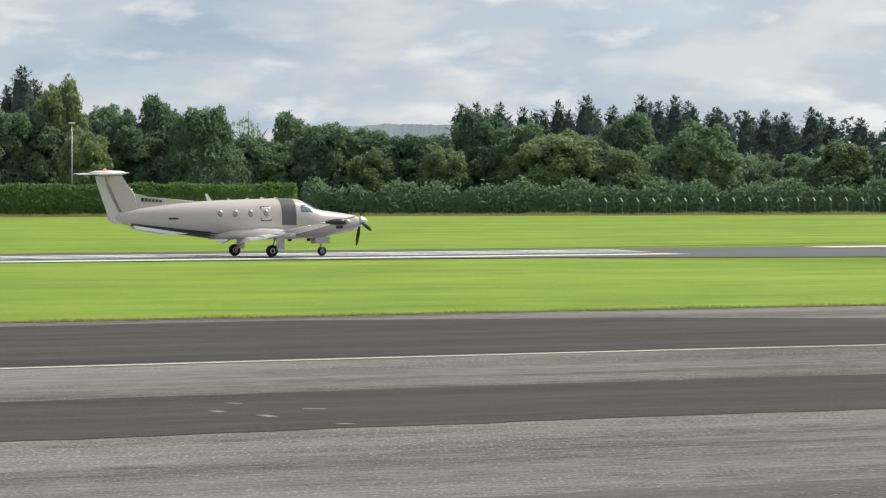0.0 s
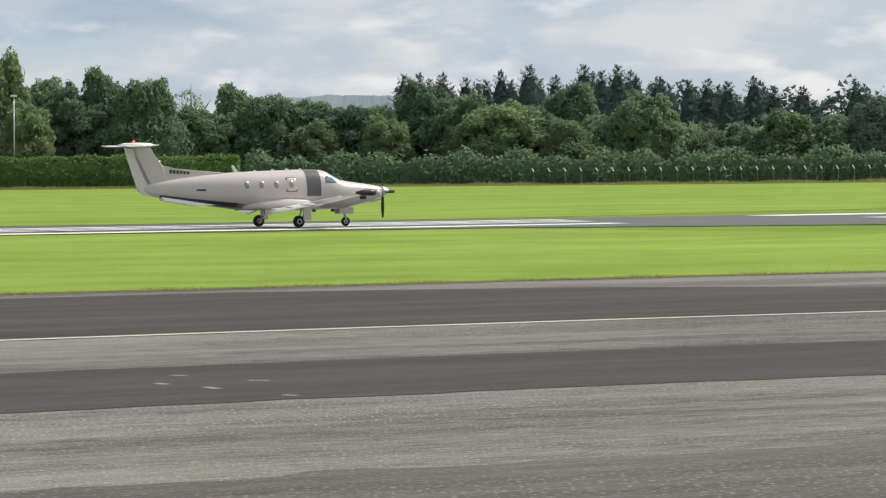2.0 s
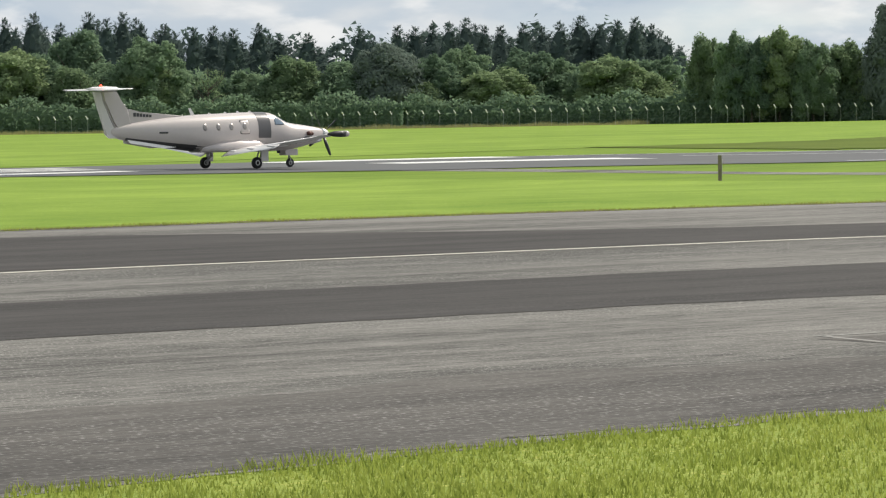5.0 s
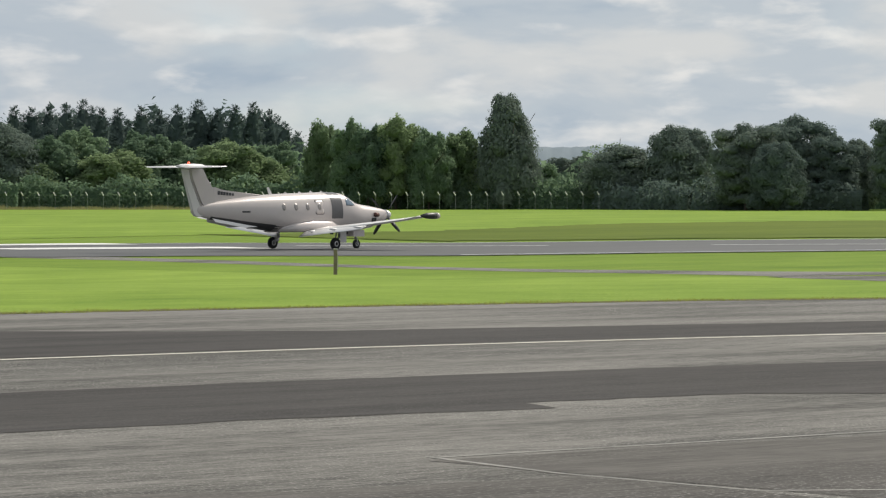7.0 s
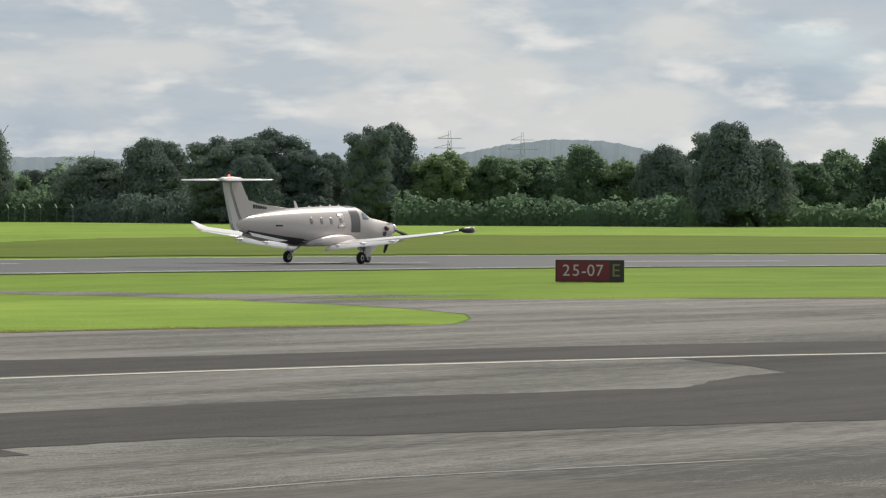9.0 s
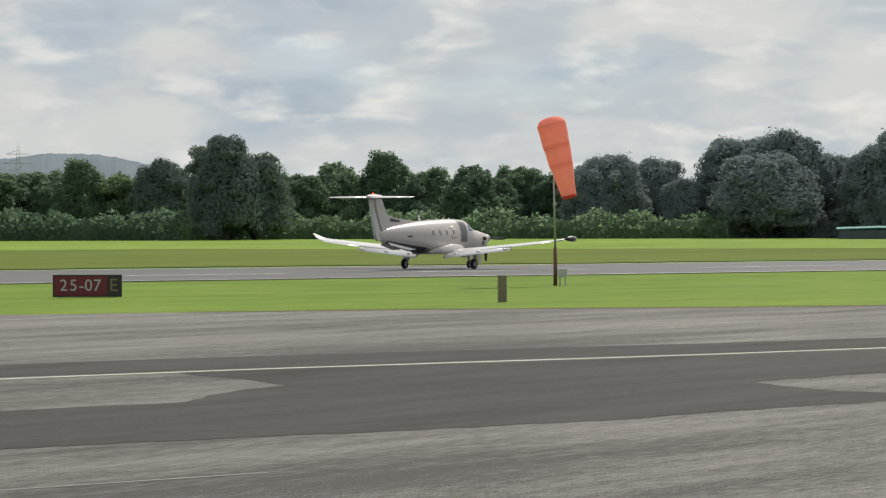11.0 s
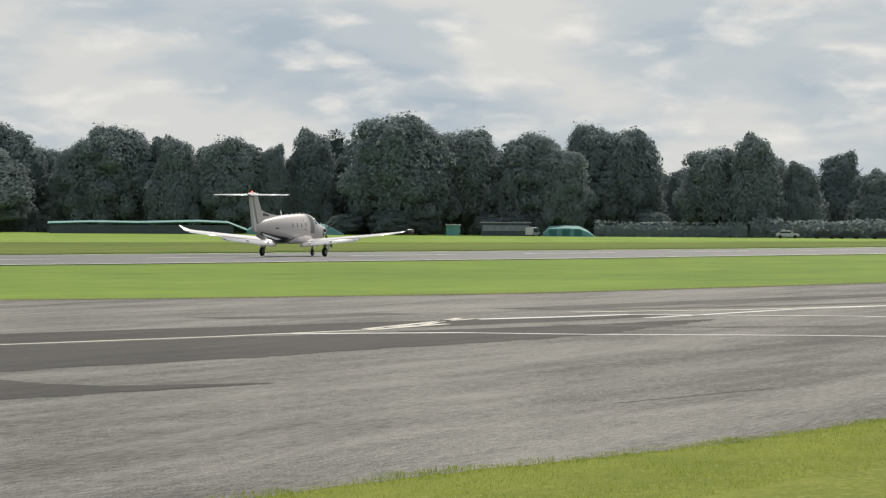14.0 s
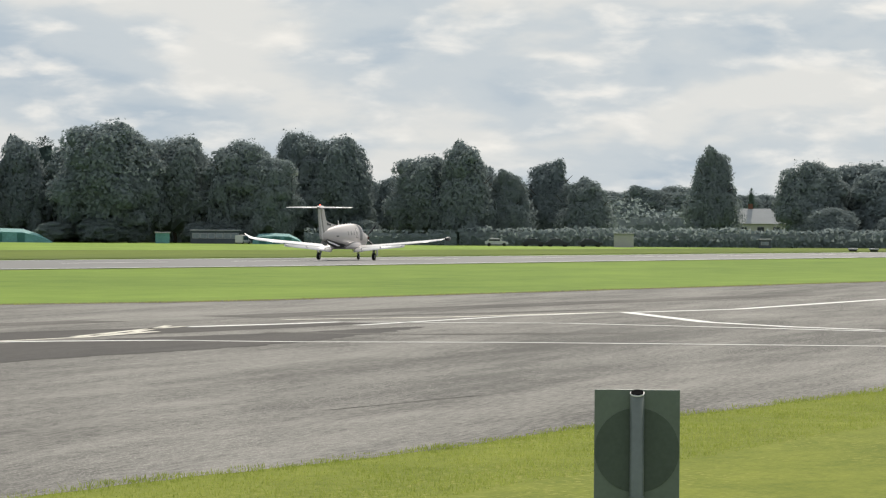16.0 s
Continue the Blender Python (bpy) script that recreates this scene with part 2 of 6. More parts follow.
def thing(name, label, category, group="", kind="", at=None):
    ob = new(name)
    ob.empty_display_size = 0.2
    if at:
        ob.matrix_world = at
    return tagged(ob, label, category, group, kind)


def add_box(bm, x0, x1, y0, y1, z0, z1, bevel=0.0, m=None):
    r = bmesh.ops.create_cube(bm, size=1.0, matrix=Matrix.Translation(((x0 + x1) / 2, (y0 + y1) / 2, (z0 + z1) / 2)) @ Matrix.Diagonal((x1 - x0, y1 - y0, z1 - z0, 1)))
    vs = r["verts"]
    if bevel:
        es = list({e for v in vs for e in v.link_edges})
        g = bmesh.ops.bevel(bm, geom=es, offset=bevel, segments=2, affect="EDGES", profile=0.6)
        vs = list({v for f in g["faces"] for v in f.verts} | {v for v in vs if v.is_valid})
    if m is not None:
        bmesh.ops.transform(bm, matrix=m, verts=vs)
    return bm


def box(x0, x1, y0, y1, z0, z1, bevel=0.0, m=None):
    return add_box(bmesh.new(), x0, x1, y0, y1, z0, z1, bevel, m)


def add_tube(bm, a, b, ra, rb=None, seg=10):
    a, b = Vector(a), Vector(b)
    rb = ra if rb is None else rb
    q = (b - a).to_track_quat("Z", "Y").to_matrix()
    ring = [[bm.verts.new(p + q @ Vector((r * math.cos(k * math.tau / seg), r * math.sin(k * math.tau / seg), 0))) for k in range(seg)] for p, r in ((a, ra), (b, rb))]
    for k in range(seg):
        bm.faces.new((ring[0][k], ring[0][(k + 1) % seg], ring[1][(k + 1) % seg], ring[1][k]))
    bm.faces.new(ring[0][::-1]); bm.faces.new(ring[1])
    return bm


def tube(a, b, ra, rb=None, seg=10):
    return add_tube(bmesh.new(), a, b, ra, rb, seg)


def loft(rings, caps=True):
    """A skin over rings of equal point count."""
    bm = bmesh.new()
    vs = [[bm.verts.new(p) for p in ring] for ring in rings]
    n = len(vs[0])
    for a, b in zip(vs, vs[1:]):
        for k in range(n):
            bm.faces.new((a[k], a[(k + 1) % n], b[(k + 1) % n], b[k]))
    if caps:
        bm.faces.new(vs[0][::-1]); bm.faces.new(vs[-1])
    return bm


# ---- ground plan ----
# the airfield's long axis: a along the runway, p across it, counted from under the camera;
# the axis sweeps gently, so polar bearings are stretched by the table below
TURN = [(-90, -112.95), (-60, -72.13), (-50, -58.53), (-42.5, -48.32), (-40, -44.92), (-37.5, -41.52), (-35, -38.12), (-32.5, -34.72), (-30, -31.35), (-27.5, -28.03), (-25, -24.79), (-22.5, -21.65), (-20, -18.64), (-17.5, -15.83), (-15, -13.24), (-12.5, -10.87), (-10, -8.64), (-7.5, -6.46), (-5, -4.31), (-2.5, -2.15), (0, 0.00), (2.5, 2.15), (5, 4.31), (10, 8.62), (25, 21.54), (180, 155.1)]
REACH = [(-60, 1.3605), (-50, 1.3605), (-42.5, 1.3607), (-40, 1.3605), (-37.5, 1.3593), (-35, 1.3555), (-32.5, 1.3467), (-30, 1.3304), (-27.5, 1.3045), (-25, 1.2675), (-22.5, 1.2176), (-20, 1.1535), (-17.5, 1.0785), (-15, 1.0031), (-12.5, 0.9402), (-10, 0.8977), (-7.5, 0.8750), (-5, 0.8655), (-2.5, 0.8624), (0, 0.8617), (2.5, 0.8616), (5, 0.8616), (10, 0.8615), (25, 0.8615)]
REACH_NEAR = [(-60, 1.3605), (-50, 1.3603), (-42.5, 1.3572), (-40, 1.3536), (-37.5, 1.3218), (-35, 1.2992), (-32.5, 1.2782), (-30, 1.2479), (-27.5, 1.2184), (-25, 1.1986), (-22.5, 1.1831), (-20, 1.1733), (-17.5, 1.1652), (-15, 1.1564), (-12.5, 1.1496), (-10, 1.1426), (-7.5, 1.1349), (-5, 1.1274), (-2.5, 1.1238), (0, 1.1215), (2.5, 1.1206), (5, 1.1211), (7.5, 1.1226), (10, 1.1243), (12.5, 1.1254)]
TX, TY = zip(*TURN)
RX, RY = zip(*REACH)
NX, NY = zip(*REACH_NEAR)
AXIS = (0.88292, 0.46952)


# the land beyond the taxiway lies lower towards the runway's near end: bearing, height
FALL = [(-30, 0.0), (-26, -0.01), (-23, -0.05), (-20.5, -0.11), (-18, -0.19), (-16, -0.295), (-14, -0.385), (-11.4, -0.47), (-8.5, -0.575), (-5.6, -0.66), (-3, -0.695), (0, -0.705), (9, -0.705), (25, -0.35), (40, 0.0)]
FX, FY = zip(*FALL)


def elev(x, y):
    k = min(1.0, max(0.0, (math.hypot(x, y) - 88) / 34))
    return float(np.interp(math.degrees(math.atan2(-x, y)), FX, FY)) * k * k * (3 - 2 * k)


def across(edge, u):
    """Where a line of plan points stands along the axis at a share u of its reach across."""
    p = edge[0][1] + (edge[-1][1] - edge[0][1]) * u
    return float(np.interp(p, [q[1] for q in edge], [q[0] for q in edge]))


def plan(a, p):
    x, y = a * AXIS[0] - p * AXIS[1], a * AXIS[1] + p * AXIS[0]
    th = math.degrees(math.atan2(-x, y))
    k = min(1, max(0, (p - 70) / 60))
    r = math.hypot(x, y) / (np.interp(th, NX, NY) * (1 - k) + np.interp(th, RX, RY) * k)
    b = radians(np.interp(th, TX, TY))
    return -math.sin(b) * r, math.cos(b) * r


def strip(name, a0, a1, lo, hi, z, mat, parent=None, label="", step=2.0, rag=0.0, cols=1, dip=0.0, place=None):
    """A band between two edges; lo and hi are numbers or functions of a; the near edge may dip."""
    n = max(2, int(abs(a1 - a0) / step) + 1)
    verts, faces = [], []
    for i in range(n):
        a = a0 + (a1 - a0) * i / (n - 1)
        l, h = (f(a) if callable(f) else f for f in (lo, hi))
        l += rag * (noise.noise((a * 0.9, 3.3, l)) + 0.5 * noise.noise((a * 3.1, 8.1, l)))
        h += rag * (noise.noise((a * 0.9, 7.7, h)) + 0.5 * noise.noise((a * 3.1, 1.1, h)))
        for c in range(cols + 1):
            x, y = plan(*(place(a, c / cols) if place else (a, l + (h - l) * c / cols)))
            verts.append((x, y, z + elev(x, y) - dip * (1 - c / cols)))
    for i in range(n - 1):
        for c in range(cols):
            k = i * (cols + 1) + c
            faces.append((k, k + cols + 1, k + cols + 2, k + 1))
    return link(name, verts, faces, mat, parent, label)


def paint_line(name, pts, width, z, mat, parent, label="", step=1.5):
    """A painted stripe along a polyline on the plan."""
    fine = [pts[0]]
    for q0, q1 in zip(pts, pts[1:]):
        n = max(1, int(math.dist(q0, q1) / step))
        fine += [(q0[0] + (q1[0] - q0[0]) * i / n, q0[1] + (q1[1] - q0[1]) * i / n) for i in range(1, n + 1)]
    verts, faces = [], []
    for i, q in enumerate(fine):
        b, c = fine[max(0, i - 1)], fine[min(len(fine) - 1, i + 1)]
        dx, dy = c[0] - b[0], c[1] - b[1]
        k = width / 2 / max(1e-6, math.hypot(dx, dy))
        for s in (1, -1):
            x, y = plan(q[0] - dy * k * s, q[1] + dx * k * s)
            verts.append((x, y, z + elev(x, y)))
    for i in range(len(fine) - 1):
        faces.append((2 * i, 2 * i + 1, 2 * i + 3, 2 * i + 2))
    return link(name, verts, faces, mat, parent, label)


# ground: one sheet of grass to the horizon
SPOKES = 360
RADII = (15, 25, 40, 60, 80, *range(88, 126, 3), 150, 180, 260, 380, 560, 900, 1600, 4200)
verts, faces = [(0, 0, -0.012)], []
for r in RADII:
    for k in range(SPOKES):
        x, y = r * math.sin(k * math.tau / SPOKES), r * math.cos(k * math.tau / SPOKES)
        verts.append((x, y, elev(x, y) - 0.012))
for k in range(SPOKES):
    faces.append((0, 1 + (k + 1) % SPOKES, 1 + k))
for j in range(len(RADII) - 1):
    for k in range(SPOKES):
        b, c = 1 + j * SPOKES, 1 + (j + 1) * SPOKES
        faces.append((b + k, b + (k + 1) % SPOKES, c + (k + 1) % SPOKES, c + k))
ground = tagged(link("ground", verts, faces, GRASS), "bright green mown airfield grass reaching the trees", "grass", kind="structure")

FAR_A = [-200, 50, 60, 72, 77, 80.5, 84.7, 88.5, 92, 94.5, 96.5, 98.5, 106.5, 114, 122, 134, 144, 160, 190, 500]
FAR_P = [65.9, 65.9, 65.3, 64.6, 63.8, 64.0, 66.8, 70.0, 74.4, 78.5, 83.4, 86.5, 82.0, 78.9, 77.0, 72.5, 70.0, 68.3, 68.4, 68]


def far_edge(a):
    return float(np.interp(a, FAR_A, FAR_P))


def near_edge(a):
    return float(np.interp(a, [-200, -40, 0, 9.7, 11.6, 14, 16.4, 19, 22.9, 28, 35.7, 38.5, 44, 51, 58.4, 65, 73.6, 83.7, 95, 110, 140, 200, 500],
                           [19.0, 19.2, 19.4, 19.5, 19.75, 20.05, 20.3, 20.5, 20.9, 20.4, 20.0, 20.3, 20.85, 21.45, 21.55, 22.05, 22.32, 22.7, 23.8, 25.0, 28.0, 34.0, 70.0]))


tarmac = tagged(strip("taxiway", -150, 460, near_edge, far_edge, 0.0, TARMAC, step=0.8, rag=0.12, cols=14), "worn grey tarmac taxiway and apron with streaks", "taxiway", kind="structure")
LINK_LEFT = [(99.6, 86.07), (101.3, 94.51), (100.7, 103.27), (95.5, 117.31), (88.0, 130.5)]
LINK_RIGHT = [(111.0, 86.41), (106.2, 93.07), (104.1, 103.07), (100.3, 116.9), (94.0, 130.5)]
strip("link_taxiway", 0, 1, 0, 1, -0.004, TARMAC, tarmac, "narrow paved link to the runway", step=0.04, cols=6, place=lambda u, v: (
    float(np.interp(v, (0, 1), (across(LINK_LEFT, u), across(LINK_RIGHT, u)))), float(np.interp(u, (0, 1), (86.4, 130.5)))))

PATCH = layered("older_patch_tarmac", (0.042, 0.039, 0.036), (0.125, 0.117, 0.107), [(0.12, 0.25), (0.5, 0.35), (3, 0.15), (12, 0.25)], 0.85, 0.8, (6, 1, 1), RWY, 0.15, (0.24, 0.23, 0.22), 18, span=0.09)
strip("resurfaced_band", -150, 69, lambda a: float(np.interp(a, [-150, 30, 34.5, 35, 39, 41, 50, 56, 61, 69], [33.6, 33.6, 33.4, 34.4, 34.5, 33.6, 33.1, 33.3, 34.0, 34.4])), lambda a: float(np.interp(a, [-150, 56, 60.3, 63, 65, 66.5], [40.3, 40.2, 42.3, 43.2, 45.5, 47.9])), 0.005, DARKTAR, tarmac, "dark resurfaced tarmac band", rag=0.14, step=0.5)
strip("resurfaced_band", 68.4, 128, lambda a: float(np.interp(a, [68.4, 69.2, 71.4, 76, 85, 94, 101, 112, 128], [35.6, 37.2, 39.6, 40.4, 40.9, 42.1, 42.6, 44.2, 47.6])), 47.9, 0.0055, DARKTAR, tarmac, rag=0.25, step=0.5)
strip("resurfaced_band", 67, 72.5, lambda a: float(np.interp(a, [67, 72.5], [34.3, 34.5])), lambda a: float(np.interp(a, [67, 69, 72.5], [36.6, 35.6, 34.6])), 0.0065, DARKTAR, tarmac, rag=0.03)
strip("resurfaced_band", -150, 132, lambda a: float(np.interp(a, [-150, 100, 132], [48.5, 48.7, 50.4])), lambda a: float(np.interp(a, [-150, 30, 38, 46, 50, 60, 110, 132], [64.2, 64.0, 61.5, 56.2, 54.2, 53.0, 52.4, 52.2])), 0.005, DARKTAR, tarmac, rag=0.10)
strip("older_patch", -150, 26.3, lambda a: near_edge(a) + 0.3, lambda a: 25.4 + 0.9 * noise.noise((a * 0.22, 5.0, 0)), 0.0035, PATCH, tarmac, "darker older tarmac along the verge", rag=0.45, step=0.5)
strip("older_patch", 26.6, 40.5, lambda a: near_edge(a) + 0.4, lambda a: float(np.interp(a, [26.6, 30, 35, 38, 40.5], [27.5, 27.7, 28.0, 25.5, 21.0])), 0.0035, PATCH, tarmac, "darker older patch of tarmac", rag=0.06, step=0.8)
paint_line("taxi_centreline", [(-150, 48.1), (60, 48.1), (98, 48.3), (108, 48.9), (116, 50.4)], 0.24, 0.009, YELLOW, tarmac, "worn pale yellow centreline")
paint_line("apron_line", [(102.4, 48.32), (107.7, 46.43), (112.3, 39.7), (114.9, 31.1)], 0.45, 0.009, WHITE, tarmac, "thin white apron line")
paint_line("apron_line", [(108.5, 49.27), (119.2, 51.89), (122.7, 52.44)], 0.24, 0.009, YELLOW, tarmac, "worn pale curved line")
paint_line("apron_line", [(110.5, 49.74), (113.7, 50.11), (122.9, 53.05)], 0.22, 0.009, YELLOW, tarmac, "worn pale curved line")
paint_line("apron_line", [(122.0, 52.15), (132.4, 51.9), (135.4, 46.1), (131.2, 35.5)], 0.45, 0.009, WHITE, tarmac, "thin white apron line")
paint_line("apron_line", [(134.4, 54.38), (142.1, 52.0), (154.6, 50.6)], 0.4, 0.009, YELLOW, tarmac, "worn pale apron line")
paint_line("apron_line", [(153.6, 50.2), (140.0, 43.3), (135.3, 39.4), (132.7, 35.9)], 0.5, 0.009, WHITE, tarmac, "curved white apron line")
paint_line("apron_line", [(153.6, 50.2), (162.7, 49.3), (190.6, 51.6)], 0.45, 0.009, WHITE, tarmac, "thin white apron line")
paint_line("apron_line", [(128.4, 49.8), (135.1, 50.3), (144.7, 51.08), (154.1, 50.54)], 0.3, 0.009, WHITE, tarmac, "thin white apron line")
paint_line("dark_streak", [(136.6, 56.9), (149.5, 57.57), (160.8, 57.8), (179.5, 57.74), (200.0, 57.79)], 2.2, 0.006, PATCH, tarmac, "dark stained streak of tarmac")
paint_line("dark_streak", [(115.8, 57.02), (119.1, 56.23), (126.8, 56.74)], 1.6, 0.006, PATCH, tarmac, "dark stained streak of tarmac")
paint_line("dark_streak", [(118.5, 48.43), (119.2, 44.37), (124.2, 40.72)], 0.9, 0.006, PATCH, tarmac, "dark stained streak of tarmac")
paint_line("dark_streak", [(139.1, 55.38), (148.6, 53.39), (160.4, 52.6)], 0.7, 0.006, PATCH, tarmac, "dark stained streak of tarmac")
paint_line("sealed_joint", [(27.0, 27.8), (30.5, 28.0), (34.5, 28.4), (38.2, 28.4), (41.2, 28.5)], 0.10, 0.0045, JOINT, tarmac, "pale sealed joint in the tarmac")
paint_line("sealed_joint", [(27.0, 27.9), (26.5, 25.6), (26.4, 23.2), (27.9, 22.6)], 0.10, 0.0045, JOINT, tarmac, "pale sealed joint in the tarmac")
paint_line("scuff", [(16.6, 36.12), (16.6, 35.72)], 0.14, 0.008, JOINT, tarmac, "pale scuff on the dark band")
paint_line("scuff", [(16.8, 34.3), (16.9, 34.09)], 0.14, 0.008, JOINT, tarmac, "pale scuff on the dark band")
paint_line("scuff", [(17.2, 38.47), (17.3, 38.26)], 0.14, 0.008, JOINT, tarmac, "pale scuff on the dark band")
paint_line("scuff", [(17.6, 36.95), (17.8, 36.74)], 0.14, 0.008, JOINT, tarmac, "pale scuff on the dark band")
paint_line("scuff", [(16.4, 37.13), (16.4, 36.83)], 0.14, 0.008, JOINT, tarmac, "pale scuff on the dark band")
paint_line("crack", [(69.5, 27.5), (73.1, 27.6), (77.4, 27.8)], 0.03, 0.004, DARKTAR, tarmac, "dark crack in the tarmac")
paint_line("crack", [(20.4, 26.33), (20.7, 26.21)], 0.03, 0.004, DARKTAR, tarmac, "dark crack in the tarmac")
paint_line("crack", [(69.8, 27.5), (74.7, 27.7), (77.1, 27.7)], 0.03, 0.004, DARKTAR, tarmac, "dark crack in the tarmac")
# runway with its threshold markings
RWY_A = [-260, 50, 75, 95, 120, 145, 170, 200, 240, 300, 400, 1500]
RWY_NEAR = [132.5, 132.5, 129, 122, 121, 123.5, 127, 127.5, 124.5, 122, 124, 125]
RWY_FAR = [153, 153, 152.5, 149, 147, 149, 154, 159, 158.5, 154, 150.5, 149]
runway = tagged(strip("runway", -260, 1500, lambda a: float(np.interp(a, RWY_A, RWY_NEAR)), lambda a: float(np.interp(a, RWY_A, RWY_FAR)), 0.02, RUNWAY, step=2.5, cols=3), "grey tarmac runway with white paint marks", "runway", kind="structure")
for pc, wd, end in ((133.2, 2.4, 84), (139.2, 1.2, 86), (142.2, 1.5, 87), (145.4, 1.6, 88)):
    paint_line("threshold_stripe", [(28, pc), (end, pc)], wd, 0.032, WHITE, runway)
for pc in (134.6, 145.4):
    paint_line("aiming_mark", [(101, pc), (118, pc)], 3.6, 0.032, WHITE, runway)
for k in range(24):
    paint_line("centre_dash", [(126 + 30 * k, 140), (144 + 30 * k, 140)], 0.45, 0.032, WHITE, runway)
# edge paint; past a=200 it is widened to carry the runway's glare
for edge, inset, wd in ((RWY_NEAR, 0.9, 0.7), (RWY_FAR, -0.9, 0.5)):
    line = [(a, p + inset) for a, p in zip(RWY_A, edge)]
    paint_line("edge_line", line[4:8], 0.35, 0.032, WHITE, runway, step=4)
    paint_line("edge_line", line[7:], wd, 0.032, WHITE, runway, step=6)


# ---- vegetation ----
def rnd_unit(rng, n):
    v = rng.normal(size=(n, 3))
    return v / np.linalg.norm(v, axis=1)[:, None]


def leaf_tips(rng, pos, nrm, size, ruffle=0.9):
    """One small three-cornered leaf spray at each place, turned at random."""
    n = len(pos)
    nrm = nrm + rng.normal(size=(n, 3)) * ruffle
    nrm /= np.linalg.norm(nrm, axis=1)[:, None]
    t = np.cross(nrm, rnd_unit(rng, n))
    t /= np.linalg.norm(t, axis=1)[:, None]
    b = np.cross(nrm, t)
    s = size[:, None] * rng.uniform(0.55, 1.5, (n, 1))
    w = s * rng.uniform(0.45, 0.9, (n, 1))
    v = np.stack([pos - t * s * 0.7 - b * w, pos + t * s * 1.2, pos - t * s * 0.6 + b * w], 1).reshape(-1, 3)
    return v, np.arange(3 * n).reshape(n, 3)


def crown_mesh(name, rng, blobs, count, leaf, mat, parent, relief=0.16, close=False):
    """blobs: centre and radii of the crown's masses; each gets a dark rough core under loose sprays of leaves."""
    V, Fc, base = [], [], 0
    na, ne = 12, 8
    an, el = np.meshgrid(np.arange(na) * math.tau / na, np.linspace(-1.5, 1.5, ne))
    grid = np.stack([np.cos(el) * np.cos(an), np.cos(el) * np.sin(an), np.sin(el)], -1).reshape(-1, 3)
    quads = [(j * na + k, j * na + (k + 1) % na, (j + 1) * na + (k + 1) % na, (j + 1) * na + k) for j in range(ne - 1) for k in range(na)]
    area = sum(r[0] * r[2] for c, r in blobs)
    centres, radii = np.array([c for c, r in blobs]), np.array([r for c, r in blobs])
    for i, (c, r) in enumerate(blobs):
        c, r = np.array(c), np.array(r)
        waves = [(rnd_unit(rng, 1)[0] * f, rng.uniform(0, 6.28), w) for f, w in ((3.2, 0.5), (5.1, 0.5), (8, 0.5), (13, 0.45), (21, 0.35))]

        def lumpy(u):
            return 1 + relief * sum(w * np.sin(u @ k + ph) for k, ph, w in waves)
        if count > 1500:
            V.append(c + grid * r * (lumpy(grid) * rng.uniform(*((0.58, 0.76) if close else (0.62, 0.82)), len(grid)))[:, None])
            Fc += [tuple(q + base for q in f) for f in quads]
            base += len(grid)
        n = int(count * r[0] * r[2] / area)
        for m, lo, hi, sz in ((n, 0.80, 1.03, leaf), (n // 5, 1.0, 1.07, leaf * 0.8)):
            u = rnd_unit(rng, m)
            u[:, 2] = np.where(u[:, 2] < -0.5, -u[:, 2], u[:, 2])
            pos = c + u * r * (rng.uniform(lo, hi, m) * lumpy(u))[:, None]
            free = np.ones(m, bool)
            for q in range(len(blobs)):
                if q != i:
                    free &= np.sum(((pos - centres[q]) / radii[q]) ** 2, 1) > 0.5
            nrm = u / r
            nrm /= np.linalg.norm(nrm, axis=1)[:, None]
            v, f = leaf_tips(rng, pos[free], nrm[free], np.full(int(free.sum()), sz), 0.3 if close else 0.65)
            V.append(v)
            Fc += [tuple(t) for t in (f + base).tolist()]
            base += len(v)
    return link(name, np.concatenate(V).tolist(), Fc, mat, parent)


def trunk_mesh(rng, parent, top=0.8, r=0.022, limbs=6):
    bm = bmesh.new()
    bends = [Vector((rng.normal() * 0.012, rng.normal() * 0.012, z)) for z in (-0.03, 0.15, 0.35, 0.55, top)]
    for i in range(4):
        add_tube(bm, bends[i], bends[i + 1], r * (1 - 0.22 * i), r * (1 - 0.22 * (i + 1)), 7)
    for k in range(limbs):
        z = rng.uniform(0.2, 0.6)
        an = rng.uniform(0, 6.28)
        mid = Vector((math.cos(an) * 0.15, math.sin(an) * 0.15, z + 0.09))
        end = Vector((math.cos(an) * 0.33, math.sin(an) * 0.33, z + rng.uniform(0.15, 0.3)))
        add_tube(bm, (0, 0, z), mid, r * 0.5, r * 0.33, 5)
        add_tube(bm, mid, end, r * 0.33, r * 0.12, 5)
    return part("trunk", bm, BARK, parent)


